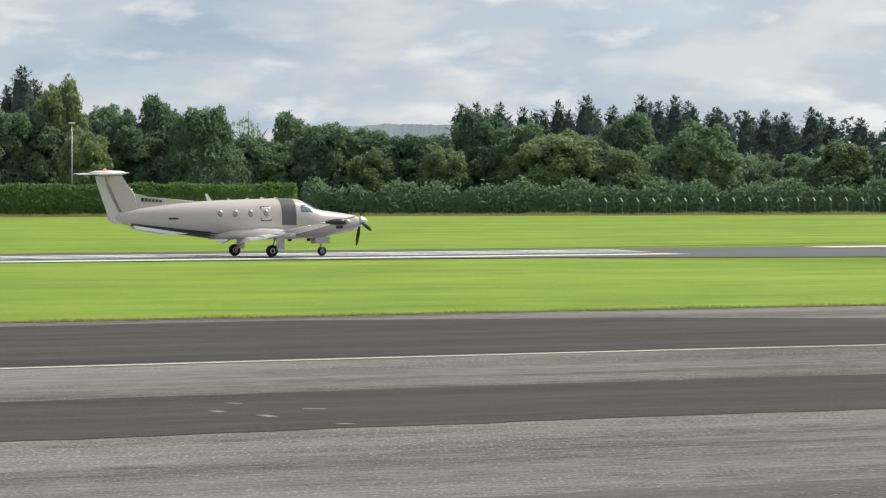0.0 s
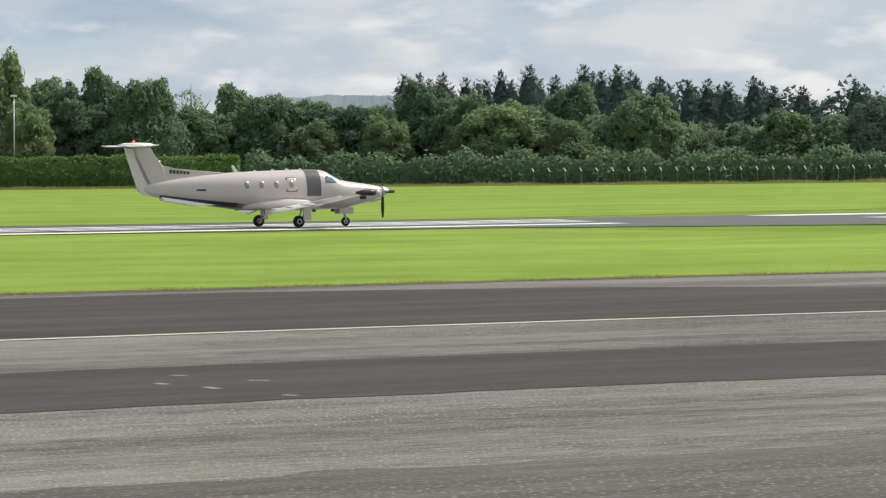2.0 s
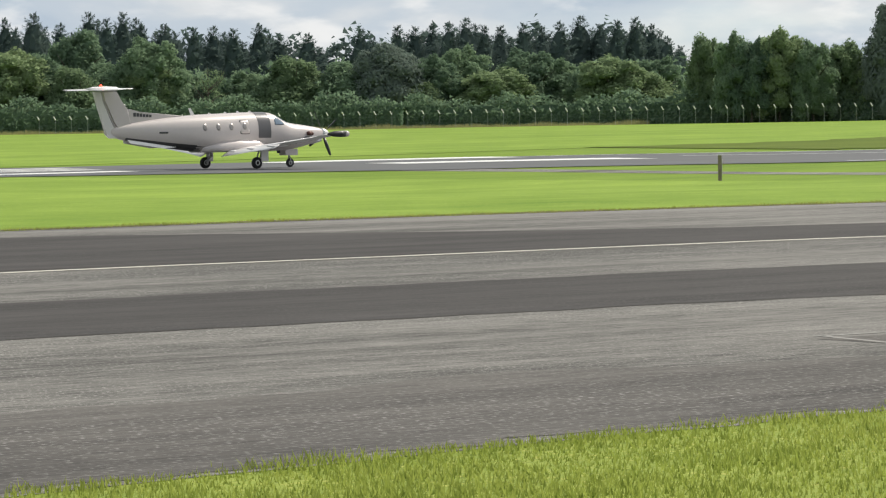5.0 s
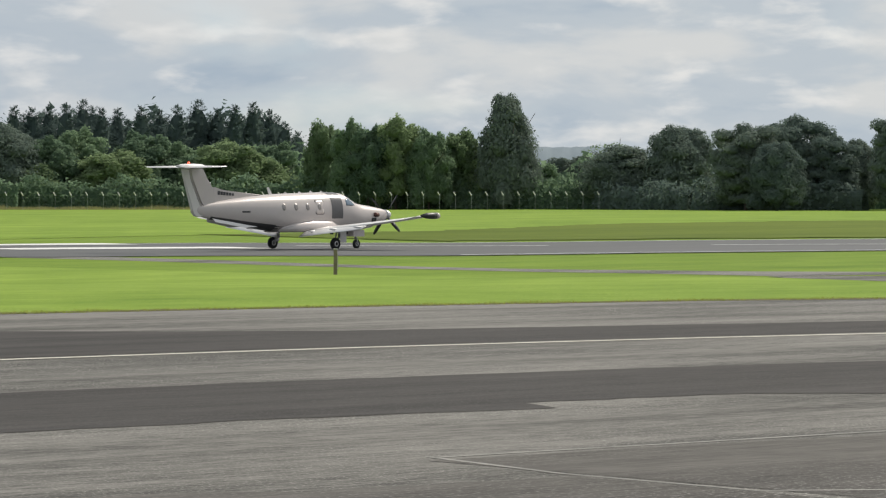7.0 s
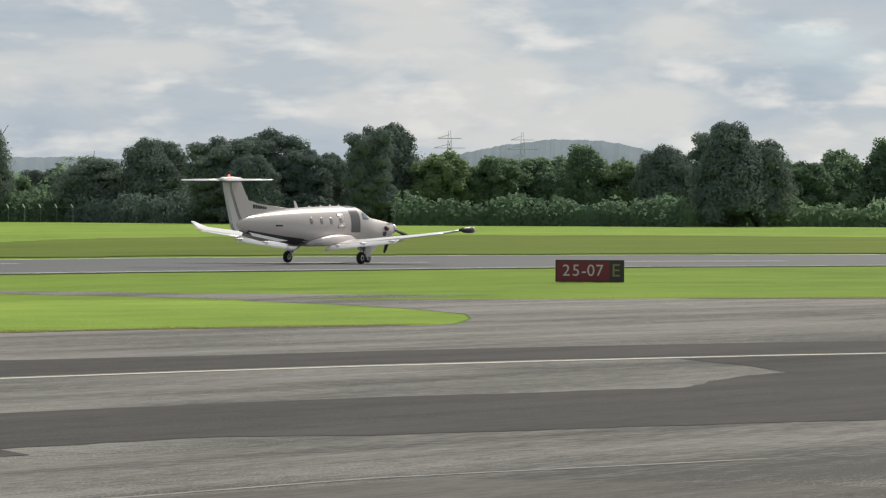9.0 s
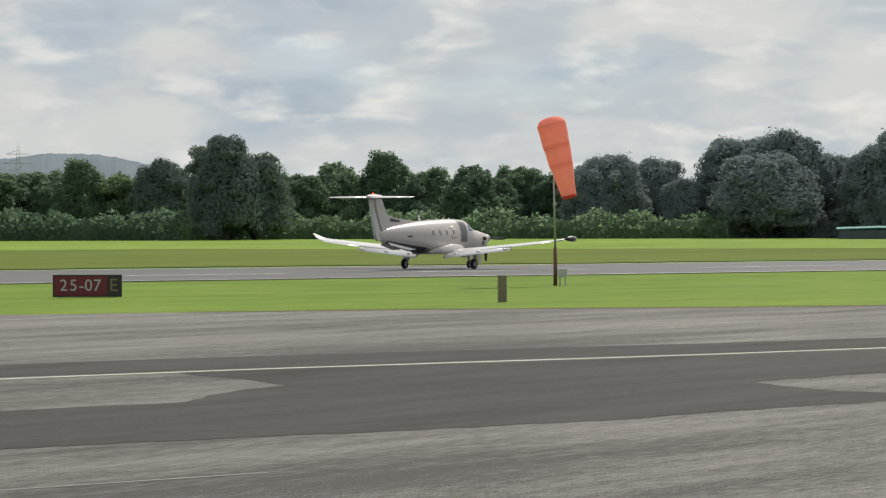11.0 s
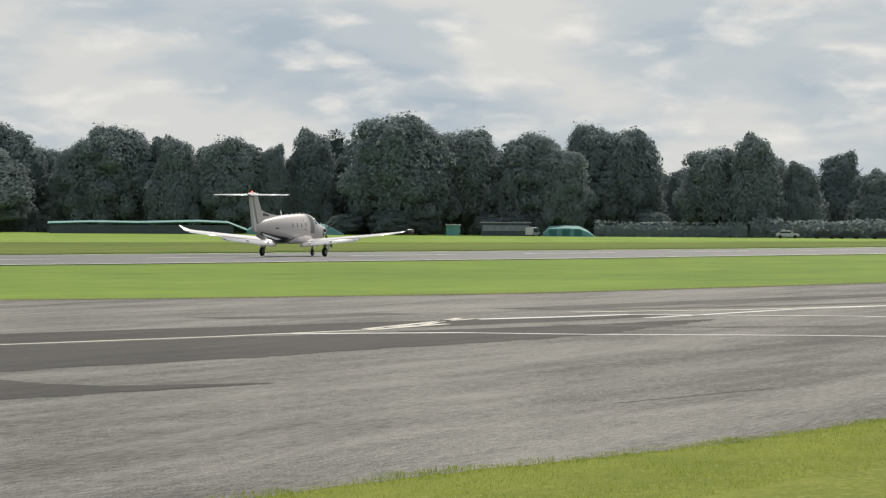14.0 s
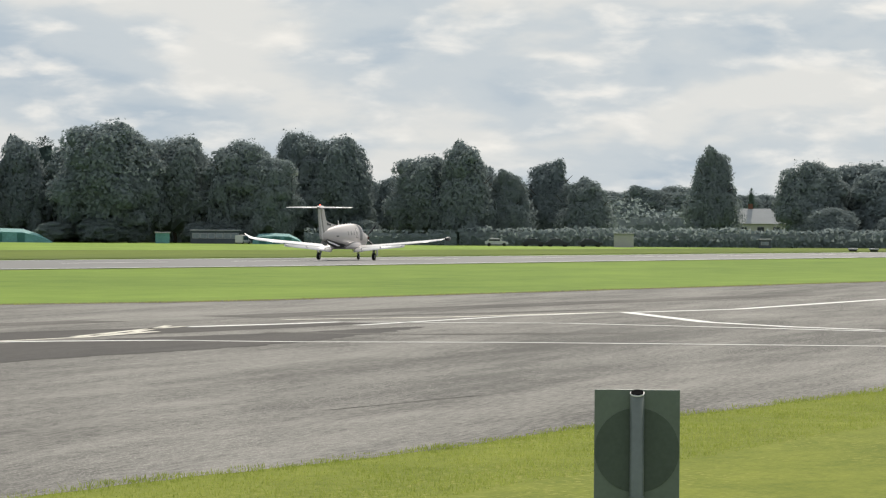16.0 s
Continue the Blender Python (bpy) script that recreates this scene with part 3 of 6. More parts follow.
def broad_tree(seed, mat, label, style="round", leaf=0.017, count=15000, lumps=24, relief=0.2, close=False):
    rng = np.random.default_rng(seed)
    t = thing("tree", label, "tree")
    trunk_mesh(rng, t, 0.78 if style != "bare" else 0.95, limbs=7 if style != "bare" else 16)
    if style == "bare":
        blobs = [((rng.normal() * 0.11, rng.normal() * 0.11, rng.uniform(0.35, 0.85)), (0.13, 0.13, 0.10)) for k in range(16)]
        crown_mesh("crown", rng, blobs, 1400, 0.013, mat, t)
        return t
    blobs = []
    if style == "dome":
        blobs.append(((0.0, 0.0, 0.44), (0.40, 0.40, 0.50)))
    elif style == "tall":
        blobs += [((0.0, 0.0, 0.34), (0.40, 0.40, 0.38)), ((rng.normal() * 0.06, 0.0, 0.66), (0.25, 0.25, 0.24))]
    elif style == "cedar":
        blobs += [((0.0, 0.0, 0.40), (0.34, 0.34, 0.42))]
    else:
        blobs += [((0.0, 0.0, 0.36), (0.30, 0.30, 0.38)), ((rng.normal() * 0.06, 0.03, 0.62), (0.22, 0.22, 0.24))]
    for k in range(lumps):
        z = 0.10 + 0.80 * (k + rng.uniform(0.1, 0.9)) / lumps
        an = k * 2.4 + rng.uniform(-0.5, 0.5)
        if style == "cedar":
            env, rr = 0.33 * (0.5 + 0.5 * math.sin(z * 2.8)), (rng.uniform(0.13, 0.22), rng.uniform(0.13, 0.22), rng.uniform(0.07, 0.11))
        elif style == "tall":
            env, rr = 0.42 * (1.05 - 0.85 * z), (rng.uniform(0.08, 0.14),) * 2 + (rng.uniform(0.10, 0.17),)
        elif style == "dome":
            env, rr = 0.33 * math.sqrt(max(0.03, 1 - ((z - 0.40) / 0.58) ** 2)), (rng.uniform(0.10, 0.17),) * 2 + (rng.uniform(0.10, 0.16),)
        else:
            env, rr = 0.35 * math.sqrt(max(0.03, 1 - ((z - 0.36) / 0.60) ** 2)), (rng.uniform(0.08, 0.15),) * 2 + (rng.uniform(0.09, 0.16),)
        d = env * rng.uniform(0.75, 1.0)
        blobs.append(((math.cos(an) * d, math.sin(an) * d, z), rr))
    blobs.append(((0.03, 0.0, 0.86), (0.15, 0.14, 0.13)))
    crown_mesh("crown", rng, blobs, count, leaf, mat, t, relief, close)
    return t


def conifer(seed, mat, label, slim=1.0):
    rng = np.random.default_rng(seed)
    t = thing("tree", label, "conifer")
    part("trunk", add_tube(tube((0, 0, -0.03), (0, 0, 0.55), 0.02, 0.012, 7), (0, 0, 0.55), (0, 0, 1.0), 0.012, 0.002, 6), BARK, t)
    verts = []
    for k in range(105):
        z = 0.04 + 0.95 * (k / 105) ** 0.9
        reach = 0.46 * slim * (1.015 - z) ** 0.72 * rng.uniform(0.55, 1.2)
        an = k * 2.4 + rng.uniform(-0.5, 0.5)
        ax, ay = math.cos(an), math.sin(an)
        for j in range(60):
            q = rng.uniform(0.12, 1)
            side = rng.normal() * 0.16 * reach * (1.2 - 0.8 * q)
            x, y = ax * reach * q - ay * side, ay * reach * q + ax * side
            h = z + reach * (0.34 * q * q - 0.16 * q) + rng.normal() * 0.007
            ln = (0.012 + 0.028 * (1 - z)) * rng.uniform(0.6, 1.4)
            wd = ln * rng.uniform(0.25, 0.5)
            turn = an + rng.normal() * 0.7
            dx, dy, up = math.cos(turn) * ln, math.sin(turn) * ln, ln * rng.uniform(-0.5, 0.75)
            verts += [(x - ay * wd, y + ax * wd, h - wd * 0.5), (x + ay * wd, y - ax * wd, h + wd * rng.uniform(-0.5, 0.5)), (x + dx, y + dy, h + up)]
    link("crown", verts, np.arange(len(verts)).reshape(-1, 3).tolist(), mat, t)
    rings = []
    for k in range(14):
        z = 0.05 + 0.84 * k / 13
        rings.append([(0.29 * slim * (1.0 - z) ** 0.8 * q * math.cos(a), 0.29 * slim * (1.0 - z) ** 0.8 * q * math.sin(a), z + rng.normal() * 0.01) for a, q in zip(np.arange(12) * math.tau / 12, rng.uniform(0.7, 1.15, 12))])
    part("inner_crown", loft(rings), mat, t)
    return t


def grow(proto, rows, group):
    """Copies of a grown tree: bearing in degrees, distance, height, width."""
    for k, (az, d, hgt, wid) in enumerate(rows):
        x, y = -math.sin(radians(az)) * d, math.cos(radians(az)) * d
        ob = copy_thing(proto, pose(x, y, elev(x, y) - 0.06, 0, 0, (k * 137.5 + az * 31) % 360) @ Matrix.Diagonal((wid, wid, hgt, 1)))
        tagged(ob, group=group)


PROTO = {
    "b1": broad_tree(1, LEAF, "green broad-leaved tree in full leaf in the airfield tree line"),
    "b2": broad_tree(2, LEAF, "dense green broad-leaved tree beside the airfield", "tall"),
    "b3": broad_tree(3, LEAF, "rounded leafy tree at the edge of the field", lumps=26),
    "l1": broad_tree(4, LEAF_LIGHT, "paler green leafy tree before darker trees", lumps=26),
    "l2": broad_tree(5, LEAF_LIGHT, "light green bushy tree in the tree line", "tall"),
    "d1": broad_tree(6, LEAF_HAZE, "large broad-leaved tree, greyed by haze in its leaf colour", "dome", relief=0.11, count=17000, leaf=0.015, close=True),
    "d2": broad_tree(7, LEAF_HAZE, "tall dark tree with an uneven crown", "tall", relief=0.11, count=17000, leaf=0.015, close=True),
    "d3": broad_tree(8, LEAF_HAZE, "spreading dark cedar-like tree with layered crown", "cedar", relief=0.11, lumps=26, count=17000, leaf=0.015, close=True),
    "e1": broad_tree(16, LEAF_COOL, "dark green rounded tree before the hills", "dome", relief=0.13, leaf=0.015, close=True),
    "e2": broad_tree(17, LEAF_COOL, "dark bluish green tree with an uneven crown", "tall", relief=0.14, leaf=0.015, close=True),
    "e3": broad_tree(18, LEAF_COOL, "spreading dark green tree with a layered crown", "cedar", relief=0.12, lumps=26, leaf=0.015, close=True),
    "s1": broad_tree(9, LEAF_LIGHT, "thin half-bare pale tree with open crown", "bare"),
    "c1": conifer(10, NEEDLE, "dark green spruce with a pointed top"),
    "c2": conifer(11, NEEDLE, "tall dark conifer in a plantation row", 0.85),
    "c3": conifer(12, NEEDLE, "broad dark conifer with a ragged outline", 1.3),
}
grow(PROTO["c3"], [
    (6.35, 702, 25.9, 19.6), (6.65, 702, 23.1, 15.2), (6.19, 702, 23.7, 13.1), (7.09, 702, 23.0, 15.2), (-0.49, 702, 18.6, 13.1),
    (-0.69, 702, 20.3, 13.1), (-1.03, 702, 18.8, 14.2), (-1.44, 702, 19.2, 13.1), (-1.77, 702, 19.0, 13.1), (-1.96, 702, 20.0, 14.2),
    (-2.38, 702, 20.2, 15.2), (-2.83, 702, 18.9, 14.2), (-3.22, 702, 21.3, 15.2), (-3.52, 702, 20.2, 14.2), (-3.82, 702, 21.5, 15.2),
    (-4.12, 702, 18.7, 14.2), (-4.42, 702, 18.8, 15.2), (-4.89, 702, 17.7, 14.2), (-5.19, 702, 18.6, 14.2), (-5.47, 702, 16.8, 15.2),
    (-5.87, 702, 17.7, 15.2), (-6.21, 702, 15.0, 15.2), (-6.66, 702, 15.5, 15.2), (-7.50, 702, 17.1, 14.2),
], "trees round the airfield")
grow(PROTO["c3"], [
    (-8.03, 702, 17.8, 14.2), (-8.26, 702, 17.2, 14.2), (-8.62, 702, 16.6, 14.2), (-8.81, 702, 17.2, 14.2), (-9.10, 702, 19.4, 14.2),
    (-9.35, 702, 17.0, 14.2), (-9.63, 702, 16.7, 14.2), (-9.98, 702, 17.5, 14.2), (-10.24, 702, 17.3, 14.2), (-10.60, 702, 17.5, 15.2),
    (-10.90, 702, 17.8, 16.3), (-11.18, 702, 16.6, 15.2), (-11.47, 702, 17.3, 14.2), (-11.68, 702, 18.8, 14.2), (-11.96, 702, 17.6, 13.1),
    (-12.27, 702, 14.6, 13.1), (-12.37, 702, 10.7, 10.9), (-41.14, 529, 15.2, 15.1),
], "trees round the airfield")
grow(PROTO["c1"], [
    (6.54, 687, 27.8, 24.0), (6.30, 692, 24.4, 16.1), (-0.29, 690, 20.8, 16.1), (-0.52, 691, 21.0, 16.1), (-0.89, 693, 21.1, 17.5),
    (-1.25, 696, 20.3, 16.2), (-2.24, 684, 22.1, 18.6), (-2.65, 695, 20.5, 17.5), (-3.09, 690, 22.4, 18.7), (-4.26, 693, 19.9, 18.8),
    (-5.02, 692, 19.5, 17.4), (-6.05, 698, 17.6, 18.9), (-6.49, 693, 17.8, 18.8), (-7.31, 691, 18.6, 17.4), (-8.16, 692, 18.8, 17.4),
    (-8.69, 685, 19.4, 17.3), (-8.95, 695, 20.4, 17.5), (-9.85, 683, 18.9, 17.2), (-10.41, 689, 19.2, 18.7), (-10.73, 695, 20.4, 20.2),
    (-11.03, 694, 18.7, 18.8), (-12.08, 688, 16.0, 16.0), (-12.23, 697, 13.1, 13.5),
], "trees round the airfield")
grow(PROTO["c2"], [
    (6.76, 689, 24.3, 18.7), (7.22, 698, 24.6, 18.9), (-1.57, 682, 19.4, 15.9), (-1.80, 685, 21.3, 17.3), (-3.36, 682, 21.0, 17.2),
    (-3.62, 688, 22.2, 18.7), (-3.91, 697, 20.2, 17.6), (-4.71, 686, 19.1, 17.3), (-5.33, 685, 18.8, 18.6), (-5.73, 693, 19.9, 18.8),
    (-7.88, 688, 19.0, 17.3), (-8.42, 698, 19.4, 17.6), (-9.24, 686, 18.7, 17.3), (-9.48, 696, 18.8, 17.5), (-10.13, 697, 18.6, 17.6),
    (-11.31, 682, 19.2, 17.2), (-11.58, 685, 19.7, 17.3), (-11.84, 692, 18.5, 16.1), (-52.14, 636, 9.6, 6.1),
], "trees round the airfield")
grow(PROTO["b3"], [
    (6.87, 623, 17.5, 18.8), (6.35, 622, 17.9, 16.1), (5.78, 630, 18.1, 16.3), (4.78, 622, 14.8, 17.4), (3.38, 625, 13.7, 17.5),
    (1.79, 626, 15.6, 16.2), (1.26, 629, 14.9, 16.3), (0.74, 625, 13.6, 16.2), (0.12, 626, 13.6, 16.2), (0.47, 633, 12.3, 16.4),
    (-1.20, 622, 15.4, 14.7), (-0.85, 624, 12.1, 16.1), (-2.35, 617, 11.3, 14.6), (-4.34, 629, 10.8, 16.3), (-10.93, 618, 8.9, 13.3),
    (-3.37, 620, 8.8, 16.0), (-16.05, 594, 7.3, 9.0), (-23.57, 538, 9.9, 12.7), (-24.27, 543, 10.0, 12.9), (-23.13, 539, 8.5, 11.6),
], "trees round the airfield")
grow(PROTO["b2"], [
    (5.30, 631, 17.8, 17.7), (4.38, 626, 19.2, 14.8), (3.90, 618, 16.9, 17.3), (3.59, 618, 17.3, 13.3), (2.32, 630, 16.6, 14.9),
    (1.97, 625, 13.2, 17.5), (1.53, 627, 11.3, 16.2), (7.39, 618, 18.3, 18.6), (-2.43, 618, 12.5, 14.6), (-2.87, 629, 16.3, 19.0),
    (-3.31, 617, 11.0, 15.9), (-7.07, 614, 10.5, 17.2), (-5.04, 616, 8.4, 13.3),     (-24.98, 535, 11.0, 12.7),
], "trees round the airfield")
grow(PROTO["b1"], [
    (4.95, 625, 17.0, 17.5), (2.67, 625, 12.5, 17.5), (-0.59, 628, 17.0, 16.2), (-0.41, 629, 12.2, 14.9), (7.91, 617, 18.3, 18.6),
    (-4.02, 618, 15.0, 17.3), (-5.57, 620, 9.4, 16.0), (-8.40, 615, 11.5, 14.6), (-8.84, 621, 13.0, 14.7), (-9.89, 624, 12.4, 16.1),
    (-10.41, 628, 10.7, 14.9), (-11.90, 629, 10.7, 13.5), (-24.63, 538, 8.2, 11.6),
], "trees round the airfield")
grow(PROTO["l1"], [
    (5.96, 624, 22.3, 12.1), (5.57, 613, 14.0, 11.9), (-1.82, 614, 13.5, 18.5), (1.09, 621, 10.7, 13.4), (-1.29, 618, 10.6, 13.3),
    (-0.01, 617, 11.4, 12.0), (-9.36, 614, 9.3, 17.2), (-11.20, 612, 11.0, 15.8), (-3.99, 617, 11.0, 14.6), (-22.69, 535, 10.3, 11.5),
    (-25.51, 535, 9.2, 12.7),
], "trees round the airfield")
grow(PROTO["l2"], [
    (-2.87, 611, 10.5, 14.5), (-6.28, 617, 11.7, 18.6), (-11.81, 616, 8.5, 13.3), (-8.21, 610, 7.5, 11.8),
], "trees round the airfield")
grow(PROTO["l1"], [
    (-12.71, 591, 13.6, 9.2), (-13.81, 583, 14.2, 11.6), (-14.77, 586, 12.2, 10.4), (-15.22, 584, 8.6, 8.8),
], "trees round the airfield")
grow(PROTO["b1"], [
    (-13.15, 583, 13.6, 10.3), (-13.37, 581, 12.6, 10.3), (-14.33, 581, 12.2, 10.0),
], "trees round the airfield")
grow(PROTO["s1"], [
    (3.04, 637, 19.0, 11.0), (-4.92, 604, 11.5, 9.1), (-17.29, 584, 11.9, 13.8),
], "trees round the airfield")
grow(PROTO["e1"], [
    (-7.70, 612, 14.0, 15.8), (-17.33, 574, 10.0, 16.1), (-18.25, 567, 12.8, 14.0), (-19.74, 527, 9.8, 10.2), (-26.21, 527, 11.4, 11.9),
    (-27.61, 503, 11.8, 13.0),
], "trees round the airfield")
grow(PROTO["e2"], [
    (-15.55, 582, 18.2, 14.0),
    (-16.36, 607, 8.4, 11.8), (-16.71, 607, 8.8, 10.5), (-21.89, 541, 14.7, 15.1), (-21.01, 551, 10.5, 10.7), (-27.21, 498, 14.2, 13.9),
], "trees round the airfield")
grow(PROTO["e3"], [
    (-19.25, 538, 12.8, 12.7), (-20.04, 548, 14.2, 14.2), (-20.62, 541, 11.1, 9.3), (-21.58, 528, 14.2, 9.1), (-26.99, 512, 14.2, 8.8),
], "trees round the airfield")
grow(PROTO["b2"], [
    (-28.91, 546, 10.6, 14.3), (-29.71, 547, 12.2, 14.3), (-30.32, 550, 9.9, 14.4), (-31.03, 541, 10.1, 14.2), (-29.27, 550, 8.8, 13.1),
    (-29.97, 545, 8.4, 13.0), (-30.67, 551, 8.2, 13.1), (-31.38, 545, 8.4, 13.0),
], "trees round the airfield")
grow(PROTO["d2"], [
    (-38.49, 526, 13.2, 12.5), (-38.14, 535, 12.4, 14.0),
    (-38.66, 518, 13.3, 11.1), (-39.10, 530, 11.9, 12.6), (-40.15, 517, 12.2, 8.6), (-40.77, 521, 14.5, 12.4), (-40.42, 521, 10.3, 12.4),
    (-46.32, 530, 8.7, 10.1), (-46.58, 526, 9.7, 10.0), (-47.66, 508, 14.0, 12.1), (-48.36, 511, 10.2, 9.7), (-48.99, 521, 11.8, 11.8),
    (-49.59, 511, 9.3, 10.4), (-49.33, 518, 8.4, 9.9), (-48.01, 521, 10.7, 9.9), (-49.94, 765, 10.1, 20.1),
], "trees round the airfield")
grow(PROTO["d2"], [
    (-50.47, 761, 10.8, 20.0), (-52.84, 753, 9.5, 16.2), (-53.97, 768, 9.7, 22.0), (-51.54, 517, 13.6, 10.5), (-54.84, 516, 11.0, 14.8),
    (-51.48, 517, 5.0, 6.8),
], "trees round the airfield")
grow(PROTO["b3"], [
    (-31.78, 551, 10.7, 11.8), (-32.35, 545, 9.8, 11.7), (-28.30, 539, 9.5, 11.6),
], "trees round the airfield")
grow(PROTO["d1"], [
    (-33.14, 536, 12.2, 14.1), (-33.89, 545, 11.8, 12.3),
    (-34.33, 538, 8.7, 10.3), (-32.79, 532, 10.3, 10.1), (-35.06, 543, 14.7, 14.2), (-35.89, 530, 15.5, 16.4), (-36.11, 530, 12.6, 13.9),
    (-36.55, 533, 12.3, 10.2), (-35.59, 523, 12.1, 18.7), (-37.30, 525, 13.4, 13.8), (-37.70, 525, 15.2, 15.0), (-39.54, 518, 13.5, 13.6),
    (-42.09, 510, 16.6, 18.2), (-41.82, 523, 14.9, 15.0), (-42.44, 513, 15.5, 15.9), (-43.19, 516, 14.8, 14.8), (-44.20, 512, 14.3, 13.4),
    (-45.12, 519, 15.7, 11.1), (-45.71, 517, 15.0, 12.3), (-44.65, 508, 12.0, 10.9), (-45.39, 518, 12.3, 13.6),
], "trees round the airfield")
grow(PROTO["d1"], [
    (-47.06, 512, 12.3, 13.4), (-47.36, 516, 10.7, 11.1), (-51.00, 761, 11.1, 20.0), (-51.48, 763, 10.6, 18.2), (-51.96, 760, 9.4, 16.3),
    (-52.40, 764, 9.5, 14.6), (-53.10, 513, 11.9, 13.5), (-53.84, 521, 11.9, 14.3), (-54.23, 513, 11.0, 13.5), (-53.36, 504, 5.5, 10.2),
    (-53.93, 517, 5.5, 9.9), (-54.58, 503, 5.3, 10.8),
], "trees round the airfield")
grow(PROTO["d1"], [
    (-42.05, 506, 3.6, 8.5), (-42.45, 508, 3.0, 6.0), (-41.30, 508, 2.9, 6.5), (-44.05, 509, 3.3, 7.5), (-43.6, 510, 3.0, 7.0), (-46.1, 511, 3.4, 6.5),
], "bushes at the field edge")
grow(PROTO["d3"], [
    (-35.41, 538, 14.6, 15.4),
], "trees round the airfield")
for ob in PROTO.values():
    for o in (*ob.children_recursive, ob):
        bpy.data.objects.remove(o)


def hedge(pts, top, thick, mat, label, leaf=0.30, density=5.0, seed=1, rag=0.25):
    """A clipped or wild hedge along bearing and distance points, leaves over a rounded run."""
    rng = np.random.default_rng(seed)
    h = thing("hedge", label, "hedge")
    P, Nn = [], []
    for (a0, d0), (a1, d1) in zip(pts, pts[1:]):
        p0 = np.array((-math.sin(radians(a0)) * d0, math.cos(radians(a0)) * d0))
        p1 = np.array((-math.sin(radians(a1)) * d1, math.cos(radians(a1)) * d1))
        ln = np.linalg.norm(p1 - p0)
        n = int(ln * (top + thick) * density * 2.2)
        s = rng.uniform(0, 1, n)
        ph = rng.uniform(-0.15, 1.15, n) * math.pi
        across = np.array((-(p1 - p0)[1], (p1 - p0)[0])) / ln
        lump = 1 + rag * (np.sin(s * ln * 0.9) * 0.4 + np.sin(s * ln * 0.37 + 1) * 0.5 + rng.normal(size=n) * 0.25)
        co, si = np.cos(ph), np.sin(ph)
        off = np.sign(co) * np.abs(co) ** 0.5 * thick / 2 * lump
        z = np.where((ph < 0) | (ph > math.pi), rng.uniform(0, 0.6, n), np.abs(si) ** 0.45) * top * lump
        z = np.where(rng.uniform(size=n) < 0.45, z * rng.uniform(0, 1, n), z)
        xy = p0 + (p1 - p0) * s[:, None] + across * off[:, None]
        z = z + elev(*p0) + (elev(*p1) - elev(*p0)) * s
        P.append(np.column_stack([xy, z])); Nn.append(np.column_stack([across * co[:, None], si]))
    P, Nn = np.concatenate(P), np.concatenate(Nn)
    core = bmesh.new()
    for (a0, d0), (a1, d1) in zip(pts, pts[1:]):
        p0 = Vector((-math.sin(radians(a0)) * d0, math.cos(radians(a0)) * d0, 0))
        p0.z = elev(p0.x, p0.y)
        p1 = Vector((-math.sin(radians(a1)) * d1, math.cos(radians(a1)) * d1, 0))
        p1.z = elev(p1.x, p1.y)
        n = max(2, int((p1 - p0).length / 1.5))
        ac = Vector((-(p1 - p0).y, (p1 - p0).x, 0)).normalized()
        prev = None
        for k in range(n + 1):
            q = p0.lerp(p1, k / n)
            s = 0.82 * (1 + rag * 0.6 * noise.noise((q.x * 0.3, q.y * 0.3, seed)))
            row = [core.verts.new(q + ac * thick * o * s + Vector((0, 0, top * z * s))) for o, z in ((-0.45, -0.05), (-0.42, 0.7), (-0.2, 0.96), (0.2, 0.96), (0.42, 0.7), (0.45, -0.05))]
            if prev:
                for j in range(5):
                    core.faces.new((prev[j], row[j], row[j + 1], prev[j + 1]))
            prev = row
    part("core", core, mat, h)
    v, f = leaf_tips(rng, P, Nn, np.full(len(P), leaf * 1.1), 0.7)
    tagged(link("foliage", v, f, mat, h), kind="stuff")
    bm = bmesh.new()
    for (a0, d0), (a1, d1) in zip(pts, pts[1:]):
        p0 = Vector((-math.sin(radians(a0)) * d0, math.cos(radians(a0)) * d0, 0))
        p0.z = elev(p0.x, p0.y)
        p1 = Vector((-math.sin(radians(a1)) * d1, math.cos(radians(a1)) * d1, 0))
        p1.z = elev(p1.x, p1.y)
        n = max(1, int((p1 - p0).length / 3))
        for k in range(n):
            q = p0.lerp(p1, (k + 0.5) / n)
            add_tube(bm, q + Vector((0, 0, -0.1)), q + Vector((rng.normal() * 0.2, rng.normal() * 0.2, top * 0.7)), 0.07, 0.02, 5)
    tagged(part("stems", bm, BARK, h), kind="stuff")
    return h


hedge([(8.17, 600), (4.26, 598), (2.28, 596)], 5.2, 3.2, HEDGE, "clipped bright green hedge with a flat top", rag=0.06, density=6, seed=1)
hedge([(2.19, 606), (-1.91, 600), (-6.88, 598), (-8.00, 592)], 4.7, 3.5, LEAF, "wild green hedge along the field edge", rag=0.3, density=6, seed=2)
hedge([(-8.00, 596), (-12.21, 590), (-14.42, 585), (-17.07, 575)], 4.3, 3.5, LEAF, "wild green hedge behind the wire fence", rag=0.3, density=6, seed=3)
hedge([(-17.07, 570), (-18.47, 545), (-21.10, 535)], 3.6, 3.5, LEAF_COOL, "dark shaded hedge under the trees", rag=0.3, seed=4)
hedge([(-21.98, 500), (-26.47, 495)], 3.4, 3.0, LEAF, "low green hedge before the trees", rag=0.3, seed=5)
hedge([(-26.47, 505), (-27.86, 515), (-31.20, 520), (-34.99, 520)], 3.2, 3.5, LEAF, "low hedge running along the far field", rag=0.35, seed=6)
